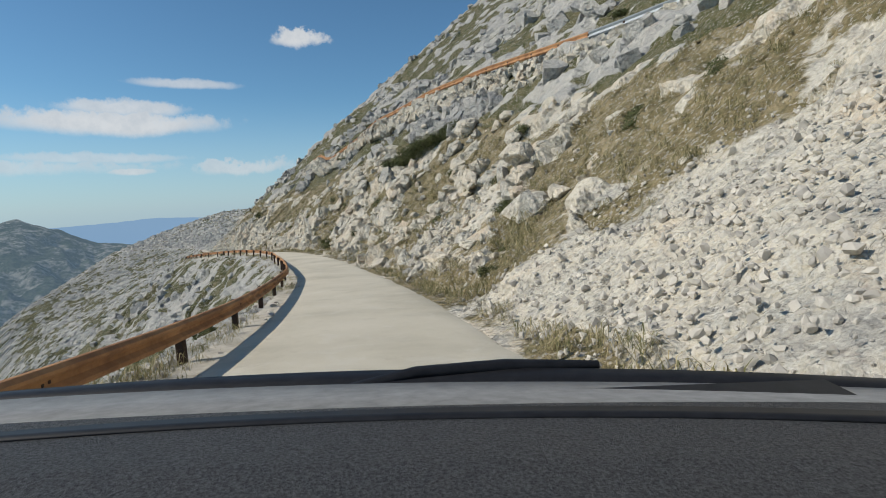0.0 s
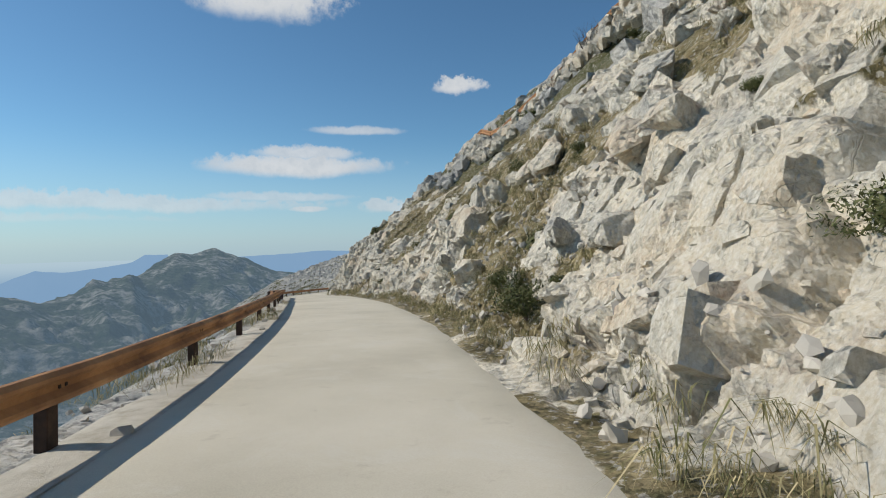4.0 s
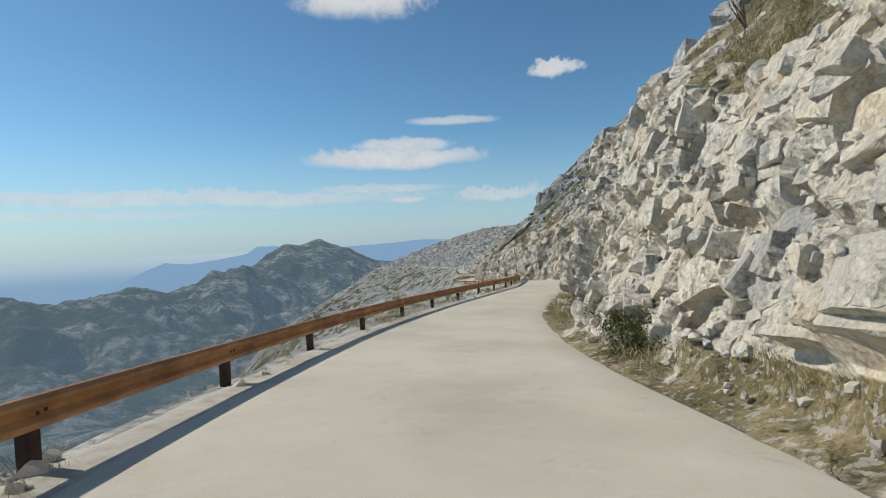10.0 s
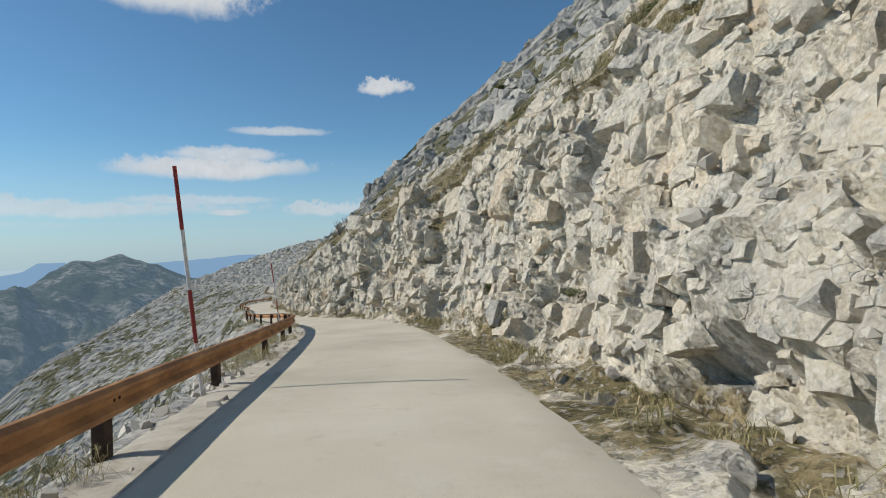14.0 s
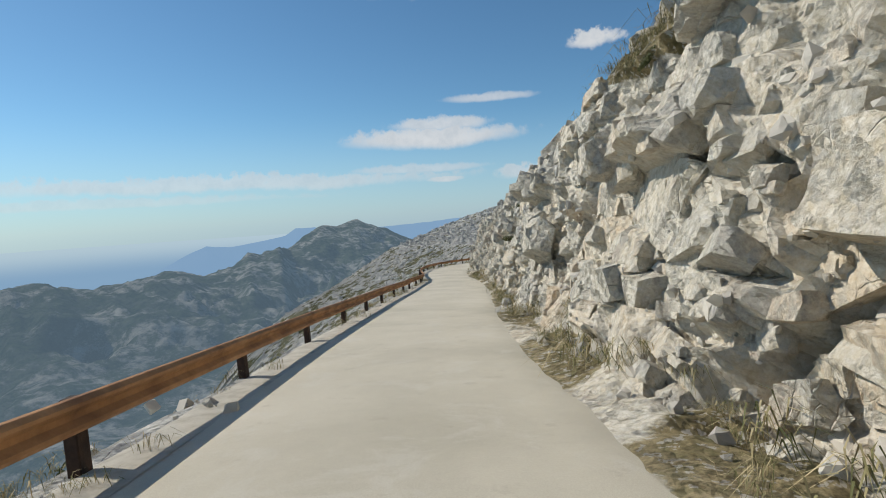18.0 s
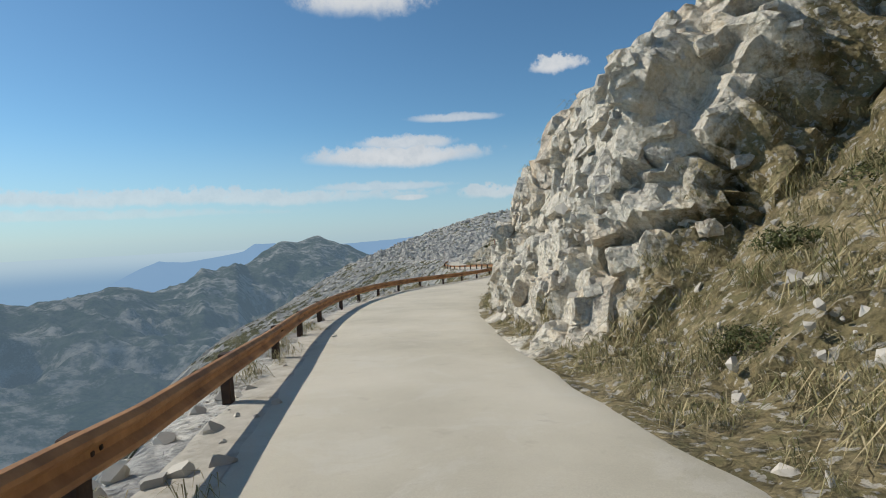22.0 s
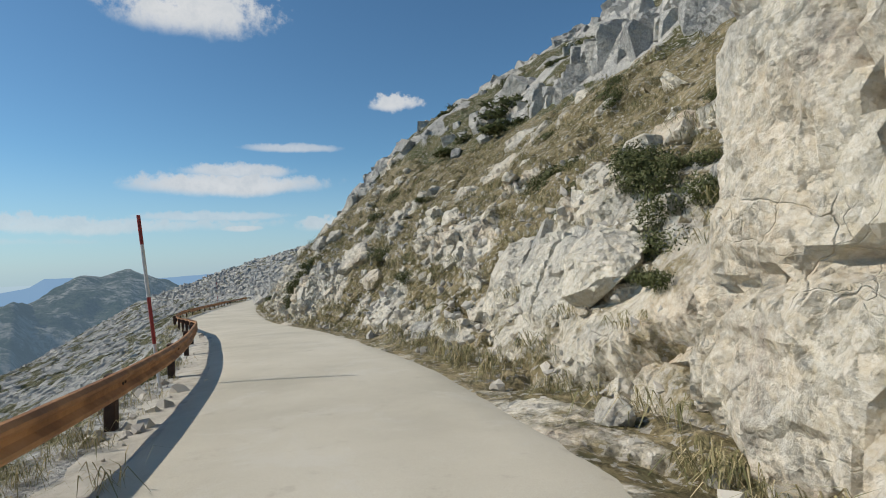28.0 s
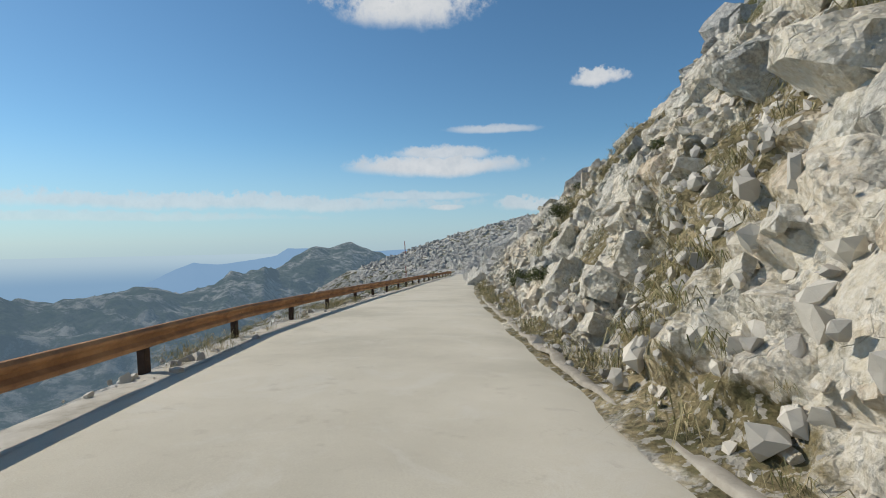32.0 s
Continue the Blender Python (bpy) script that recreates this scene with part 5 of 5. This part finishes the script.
def bush_meshes(seed, flat=1.0, n=3200, leaf=0.68):
    r = np.random.RandomState(seed)
    lobes = [(r.uniform(-0.55, 0.55), r.uniform(-0.5, 0.5), r.uniform(0.2, 0.5) * flat, r.uniform(0.3, 0.5)) for _ in range(8)]
    lob = np.array([lobes[k] for k in r.randint(0, 8, n)])
    w = r.normal(0, 1, (n, 3))
    w /= np.linalg.norm(w, axis=1, keepdims=True)
    c = lob[:, :3] + w * (lob[:, 3] * (0.55 + 0.5 * r.random_sample(n)))[:, None] * np.array((1, 1, flat))
    c[:, 2] = np.abs(c[:, 2])
    a = r.normal(0, 1, (n, 3))
    a /= np.linalg.norm(a, axis=1, keepdims=True)
    b = np.cross(a, w)
    s = r.uniform(0.025, 0.055, n)[:, None] * leaf
    v = np.stack([c - a * s * 1.6, c + b * s * 0.6, c + a * s * 1.6, c - b * s * 0.6], 1).reshape(-1, 3)
    f = np.arange(n * 4).reshape(n, 4)
    crown = soup("crown", v, f, LEAF)
    tv, tf = [], []
    for x, y, z, _ in lobes:
        a, b = tube([(0, 0, -0.15), (x * 0.45, y * 0.45, z * 0.6), (x, y, z + 0.15)], [0.03, 0.02, 0.006], 6)
        tf += [tuple(k + len(tv) for k in q) for q in b]
        tv += a
    return crown, soup("stems", tv, tf, TWIG)


BUSH = [bush_meshes(40, 0.8), bush_meshes(41, 0.6), bush_meshes(42, 1.0)]
MAT = [bush_meshes(48 + k, 0.5, 1500, 0.9) for k in range(3)]
HIGH_BUSH = [bush_meshes(43 + k, 0.7, 550, 2.1) for k in range(3)]


def bush(t, d, size, kind=0, tall=1.0, grid="near", flat=False):
    if grid == "near":
        i, j = int(np.abs(t_near - t).argmin()), 0
        j = int(np.abs(D_near[i] - d).argmin())
        p, nrm = NEAR[i, j], norm_near[i, j]
    else:
        i = int(np.abs(t_up - t).argmin())
        j = int(np.abs(D_up[i] - d).argmin())
        p, nrm = UPPER[i, j], norm_up[i, j]
    ob = new("bush")
    ob.location = Vector(p) - Vector((0, 0, 0.1 + 0.12 * size))
    ob.rotation_euler = (0, 0, random.uniform(0, 6.28))
    if flat:
        ob.rotation_euler = Vector(nrm).to_track_quat("Z", "Y").to_euler()
    ob.scale = (size * random.uniform(0.9, 1.4), size, size * tall)
    tagged(ob, "low dark green evergreen bush growing among the rocks", "bush", "bushes on the slope")
    crown, stems = (MAT[kind] if flat else BUSH[kind]) if grid == "near" else HIGH_BUSH[kind]
    part("crown", crown, ob)
    part("stems", stems, ob)
    return ob


# station, distance out, size and kind of the bushes, stretch by stretch
BUSHES_A = [(1.55, 4.6, 0.6, 1), (1.98, 6.5, 0.9, 1), (2.06, 6.9, 1.0, 1), (2.14, 7.3, 0.9, 1), (1.45, 3.6, 0.5, 2), (2.6, 8, 0.9, 0), (2.9, 12, 1.1, 0), (3.3, 9, 0.9, 2), (4.02, 12.4, 1.5, 0), (4.08, 11.8, 1.6, 2), (4.14, 11.2, 1.7, 0),
    (4.18, 11.8, 1.2, 2), (4.2, 10.6, 1.7, 2), (4.22, 9.8, 1.3, 2), (4.28, 10.1, 1.6, 0), (4.3, 9.3, 1.3, 0), (4.3, 10.8, 1.3, 0), (4.36, 9.6, 1.5, 2), (4.37, 8.8, 1.3, 2),
    (4.44, 9.2, 1.3, 0), (4.32, 3.9, 0.7, 2), (4.46, 8.5, 1.3, 0), (4.5, 8.1, 1.2, 2), (4.5, 8.8, 1, 2), (4.53, 7.7, 1.1, 0)]
BUSHES_B = [(4.7, 6, 0.5, 1), (4.95, 3.6, 0.6, 1), (5, 3, 1, 2), (5.12, 3.3, 0.8, 0), (5.3, 6.5, 0.7, 1), (5.6, 3.6, 0.6, 0), (6, 7.5, 0.9, 2), (6.9, 3.4, 0.5, 0),
    (7, 5.8, 0.6, 2), (7.4, 4.6, 0.6, 1), (7.9, 3.3, 0.5, 1), (8.6, 7, 0.9, 1), (9, 8, 1, 2), (9.3, 8.5, 1, 1), (9.4, 9, 1, 0), (10.3, 3.6, 0.6, 0),
    (10.88, 3.2, 0.85, 0), (10.95, 3.3, 0.8, 2), (11.2, 3.3, 0.75, 2), (13, 3, 0.45, 0), (15, 3.4, 0.5, 1), (15.4, 3.2, 0.4, 0)]
BUSHES_C = [(20.1, 5.5, 0.6, 1), (20.3, 3.6, 0.55, 1), (20.95, 4.6, 0.8, 2), (21, 4.9, 0.9, 0), (22.5, 6, 0.9, 0), (22.55, 4, 0.5, 2), (22.62, 5.2, 0.8, 1), (27, 3.3, 0.8, 1),
    (27.6, 9, 1.1, 0), (28.66, 4.1, 0.6, 1), (28.7, 5.2, 0.7, 2), (28.72, 4.5, 0.7, 0), (28.78, 4.9, 0.75, 2), (28.8, 5.8, 0.7, 1), (28.84, 5.3, 0.8, 0), (28.9, 5.7, 0.8, 2),
    (28.96, 6.1, 0.8, 0), (29.5, 3.6, 0.6, 1), (29.9, 4.2, 0.7, 0), (30.4, 5, 0.9, 2), (30.7, 8.4, 0.8, 1), (30.9, 3.2, 0.5, 1)]
BUSHES_D = [(31, 6.6, 0.7, 0), (31.2, 4.4, 0.5, 1), (31.3, 7.6, 0.8, 2), (31.6, 6, 0.55, 1), (31.71, 4.6, 0.7, 0), (31.74, 4.3, 0.8, 2), (31.77, 4, 0.8, 0), (31.8, 3.7, 0.85, 2),
    (31.83, 3.4, 0.85, 0), (31.84, 3.6, 0.7, 1), (31.86, 3.2, 0.85, 2), (31.88, 3, 0.8, 0), (31.9, 2.8, 0.75, 2), (31.93, 2.6, 0.6, 0), (32.6, 3.2, 0.5, 1), (33.72, 3.6, 0.8, 2), (33.82, 3.4, 0.9, 0), (33.92, 3.2, 0.9, 2), (33.1, 5.6, 0.6, 1),
    (33.4, 3.4, 0.9, 1), (33.7, 6.6, 0.6, 0), (34.3, 5, 0.9, 0), (34.5, 5.8, 1, 2), (35, 8, 1.2, 1)]
for t, d, size, kind in BUSHES_A + BUSHES_B + BUSHES_C + BUSHES_D:
    bush(t, d, size, kind)
for t, d in ((15.2, 8.6), (15.4, 8.9), (15.6, 8.3), (15.75, 9.2), (15.95, 8.8), (16.1, 9.6), (16.3, 9.0), (16.45, 9.8), (16.65, 9.4), (16.8, 10.2), (17.0, 9.8), (17.2, 10.5), (14.6, 7.2), (14.8, 7.8)):
    bush(t, d, 1.05, int(t * 10) % 3, 0.7, "near", True)


# low mats of shrub in the grass of the gentler banks
rng = random.Random(19)
w_mat = (np.clip(veg_near - 0.35, 0, 1) * (D_near > foot_g + 0.2) * (D_near < 13) * np.clip(0.1 + vnoise(NEAR, 5.0, 61), 0, 1))
w_mat = w_mat * (0.15 + bell(TT, 5.0, 3.4) + bell(TT, 30.2, 3.6) + 0.4 * bell(TT, 20.8, 0.7))
for i, j in zip(*pick(110, w_mat)):
    bush(t_near[i], D_near[i, j], rng.uniform(0.35, 0.95), rng.randint(0, 2), rng.uniform(0.6, 1.0), "near", True)


def lip_bush(t, w, size, kind):
    i, j = int(np.abs(t_left - t).argmin()), int(np.abs(w_left - w).argmin())
    ob = new("bush")
    ob.location = Vector(LEFT[i, j]) - Vector((0, 0, 0.05))
    ob.rotation_euler = (0, 0, t * 3.0)
    ob.scale = (size, size, size)
    tagged(ob, "small grey-green shrub behind the guard rail", "bush", "bushes behind the rail")
    crown, stems = HIGH_BUSH[kind]
    part("crown", crown, ob)
    part("stems", stems, ob)


rng = random.Random(9)
for _ in range(24):
    lip_bush(rng.uniform(1, 36), rng.uniform(0.9, 1.8), rng.uniform(0.18, 0.42), rng.randint(0, 2))
for k in range(70):
    t, d = (rng.uniform(2, 40), rng.uniform(13, 45)) if k % 2 else (rng.uniform(25, 37), rng.uniform(11, 22))
    bush(t, d, rng.uniform(0.7, 1.7), rng.randint(0, 2), 0.7, "up")

# ---- bare shrubs on the skyline ----


def bare_shrub(t, d, size, grid="up"):
    g, dg, tg = (UPPER, D_up, t_up) if grid == "up" else (NEAR, D_near, t_near)
    i = int(np.abs(tg - t).argmin())
    p = g[i, int(np.abs(dg[i] - d).argmin())]
    r = random.Random(int(t * 100))
    shrub = new("bare_shrub")
    shrub.location = Vector(p) - Vector((0, 0, 0.1))
    tagged(shrub, "bare grey leafless shrub on the rocky slope", "shrub", "bare shrubs")
    for _ in range(9):
        a, out = r.uniform(0, 6.28), r.uniform(0.2, 0.7)
        tip = Vector((math.cos(a) * out, math.sin(a) * out, 1.0)) * size * r.uniform(0.7, 1.1)
        mid = tip * 0.5 + Vector((r.uniform(-0.1, 0.1), r.uniform(-0.1, 0.1), 0)) * size
        verts, faces = tube([(0, 0, -0.1), mid, tip], [0.03, 0.018, 0.006], 6)
        for _ in range(5):
            s0 = mid.lerp(tip, r.random())
            e = s0 + Vector((r.uniform(-0.3, 0.3), r.uniform(-0.3, 0.3), r.uniform(0.1, 0.4))) * size
            v2, f2 = tube([s0, e], [0.008, 0.003], 5)
            faces += [tuple(q + len(verts) for q in f) for f in f2]
            verts = verts + v2
        part("branch", soup("branch", verts, faces, TWIG), shrub)
    return shrub


for t, d, size in ((6.6, 16.0, 2.0), (6.3, 16.5, 1.6), (6.9, 15.5, 1.4)):
    bare_shrub(t, d, size)
for t, d, size in ((18.2, 5.6, 1.3), (18.5, 5.8, 1.2), (18.8, 5.7, 1.0), (11.9, 9.0, 1.0)):
    bare_shrub(t, d, size, "near")

# ---- valley, mountains, sea ----
C = np.array((-95.0, 230.0, -20.0))
# bearing to the left of +y, elevation of the skyline, distance
SKYLINE = [(-180, -12, 900), (-20, -9, 1500), (20, -3.5, 4200), (30, -2.9, 4200), (33.5, -2.4, 4200), (35.8, -1.3, 4200), (38.7, -0.3, 4200), (40.8, -0.75, 4100), (42.6, -0.6, 4000),
           (44, -1.4, 3800), (45.7, -2.6, 3400), (46.9, -2.5, 3000), (48.5, -3.0, 2900), (50, -2.8, 2800), (51.4, -3.9, 2700), (54.2, -4.6, 2500), (56.8, -4.0, 2400), (60, -4.4, 2300),
           (63.5, -4.9, 2200), (67.2, -4.1, 2100), (72, -4.6, 2100), (85, -6, 2000), (120, -10, 1500), (180, -12, 900)]
azs = np.radians(np.concatenate([np.arange(-180, 20, 2.0), np.arange(20, 80, 0.22), np.arange(80, 180.1, 2.0)]))
rr = np.concatenate([[0.5, 25, 50], np.geomspace(70, 4400, 190)])
A, RR = np.meshgrid(azs, rr, indexing="ij")
sil = np.interp(np.degrees(A), [s[0] for s in SKYLINE], [s[1] for s in SKYLINE])
dist = np.interp(np.degrees(A), [s[0] for s in SKYLINE], [s[2] for s in SKYLINE])
f = np.clip(RR / dist, 0, 1)
base_el = -26 * (1 - f) ** 1.6 + sil * f ** 0.55
V = np.stack([C[0] - np.sin(A) * RR, C[1] + np.cos(A) * RR, 0 * A], -1)
bend = V + np.stack([120 * fbm(V, 400.0, 3, 211), 120 * fbm(V, 400.0, 3, 216), 0 * A], -1)
ridge = np.abs(fbm(bend, 430.0, 3, 201))
hills = (0.36 - ridge) * 2 + 0.9 * (0.33 - np.abs(fbm(bend, 170.0, 4, 221)))
swell = np.sin(np.pi * np.clip(f, 0, 1)) ** 0.7
z = np.tan(np.radians(base_el)) * RR + hills * swell * np.minimum(RR * 0.055, 95) * (1 - 0.5 * f) + 10 * fbm(V, 90.0, 4, 231) * f
over = np.clip((RR - dist) / 200, 0, 1)
z = np.where(RR > dist, np.tan(np.radians(sil)) * dist - over * 300 - np.clip(RR - dist - 200, 0, None) * 0.3, z)
z = np.where(RR < 500, np.minimum(z, -75 - 0.03 * RR), z)
V[..., 2] = np.maximum(z + C[2], -900)
sheet("backdrop_mountains", V, VALLEY, "grey-green karst hills and a peaked mountain across the valley, haze painted in", "mountains", flat=False, flip=True)


def far_hills(name, line, r, mat, label):
    a = np.radians(np.linspace(line[0][0], line[-1][0], 160))
    e = np.interp(np.degrees(a), [p[0] for p in line], [p[1] for p in line])
    e = e + 0.05 * np.array([vnoise(np.array([x * 90, 0.5, 0.5]), 1.0, 17) for x in a])
    rows = []
    for k, drop in ((0, 9.0), (0.55, 2.5), (1, 0.0), (1.4, 6.0)):
        q = r - 260 + 260 * k
        rows.append(np.stack([C[0] - np.sin(a) * q, C[1] + np.cos(a) * q, C[2] + np.tan(np.radians(e - drop)) * q], -1))
    return sheet(name, np.stack(rows, 1), mat, label, "hills", flat=False, flip=True)


far_hills("backdrop_coast_hills", [(43, -0.75), (44.2, -0.8), (45, -0.75), (46, -1.4), (48, -1.8), (51.5, -2.2), (53.5, -1.95), (55, -2.5), (57.5, -3.8), (60, -5)], 4450, BLUE_HILL, "far coastal hills, painted haze glowing blue")
far_hills("backdrop_inland_hills", [(10, -1.2), (22, -0.9), (28, -0.65), (32, -0.95), (36, -1.1), (42, -1.2)], 4500, BLUE_HILL, "far mountains, painted haze glowing blue")
a = np.radians(np.linspace(-180, 180, 181))
q = np.linspace(4420, 4700, 24)
A, Q = np.meshgrid(a, q, indexing="ij")
el_sea = -1.25 - 9.0 * (1 - (Q - 4420) / 280)
seaz = np.stack([C[0] - np.sin(A) * Q, C[1] + np.cos(A) * Q, C[2] + np.tan(np.radians(el_sea)) * Q], -1)
sheet("water", seaz, SEA, "pale blue sea reaching the horizon, haze painted in as glow", "sea", flat=False, flip=True)

# ---- the car's dashboard, as it stands at the start of the drive ----


def dashboard():
    seat = pose(0.0, 0.0, 1.53, 84.59, 2.25, 0.0)
    dash = new("car_dashboard")
    dash.matrix_basis = seat
    tagged(dash, "dark grey grained car dashboard with pale cowl and wiper", "dashboard")

    def strip(name, rows, mat, label, thick=0.012, n=41):
        """A bent strip across the car: rows of (depth, height at left, middle and right, half width)."""
        u = np.linspace(-1, 1, n)
        top = []
        for depth, left, mid, right, half in rows:
            y = mid + (right - left) / 2 * u + ((left + right) / 2 - mid) * u ** 2
            top.append(np.stack([u * half, y, -depth + 0.10 * u ** 2 * depth], -1))
        low = [r - np.array((0, thick, 0)) for r in top[::-1]]
        ring = np.stack(top + low, 1)
        m = ring.shape[1]
        idx = np.arange(n * m).reshape(n, m)
        f = np.stack([idx[:-1], np.roll(idx[:-1], -1, 1), np.roll(idx[1:], -1, 1), idx[1:]], -1).reshape(-1, 4)
        me = soup(name, ring.reshape(-1, 3), f, mat, True)
        return part(name, me, dash, label)

    strip("pad", [(0.30, -0.262, -0.235, -0.230, 0.80), (0.50, -0.215, -0.193, -0.185, 0.85), (0.66, -0.221, -0.188, -0.177, 0.92), (0.72, -0.248, -0.214, -0.202, 0.94), (0.76, -0.275, -0.236, -0.225, 0.95)], PAD, "dark grained pad", 0.05)
    strip("slot", [(0.61, -0.2047, -0.1874, -0.1785, 0.60), (0.645, -0.2049, -0.1863, -0.1768, 0.60)], BLACK, "black defroster slot", 0.003)
    strip("glass_seal", [(0.77, -0.2560, -0.2190, -0.2060, 0.96), (0.98, -0.2646, -0.2381, -0.2381, 1.02)], COWL, "pale grey lower windscreen band", 0.01)
    strip("cowl", [(0.99, -0.2690, -0.2420, -0.2420, 1.02), (1.04, -0.2746, -0.2270, -0.2420, 1.08), (1.12, -0.310, -0.260, -0.270, 1.12)], BLACK, "black plastic cowl", 0.006)
    v, f = tube([(-0.22, -0.262, -0.98), (-0.05, -0.232, -1.02), (0.12, -0.226, -1.05), (0.30, -0.225, -1.06)], [0.008, 0.014, 0.016, 0.010], 8)
    part("wiper", soup("wiper", v, f, BLACK, True), dash, "black wiper arm")
    ring = [(-0.60 + 0.075 * math.cos(a), -0.262 + 0.006 * math.sin(a), -0.73 + 0.06 * math.sin(a)) for a in np.linspace(0, 2 * math.pi, 25)]
    v, f = tube(ring, 0.003, 6)
    part("speaker_ring", soup("speaker_ring", v, f, COWL, True), dash, "pale speaker ring")
    # the scuttle and bulkhead that carry it down to the road
    bulk = box_mesh("bulkhead", 1.3, 0.5, -1.50, -0.30, BLACK, 0.04)
    m = seat.inverted() @ Matrix.Translation((0.0, 0.66, 1.53)) @ Matrix.Translation((0, 0, -0.02))
    part("bulkhead", bulk, dash, "black bulkhead", m)
    return dash


dashboard()
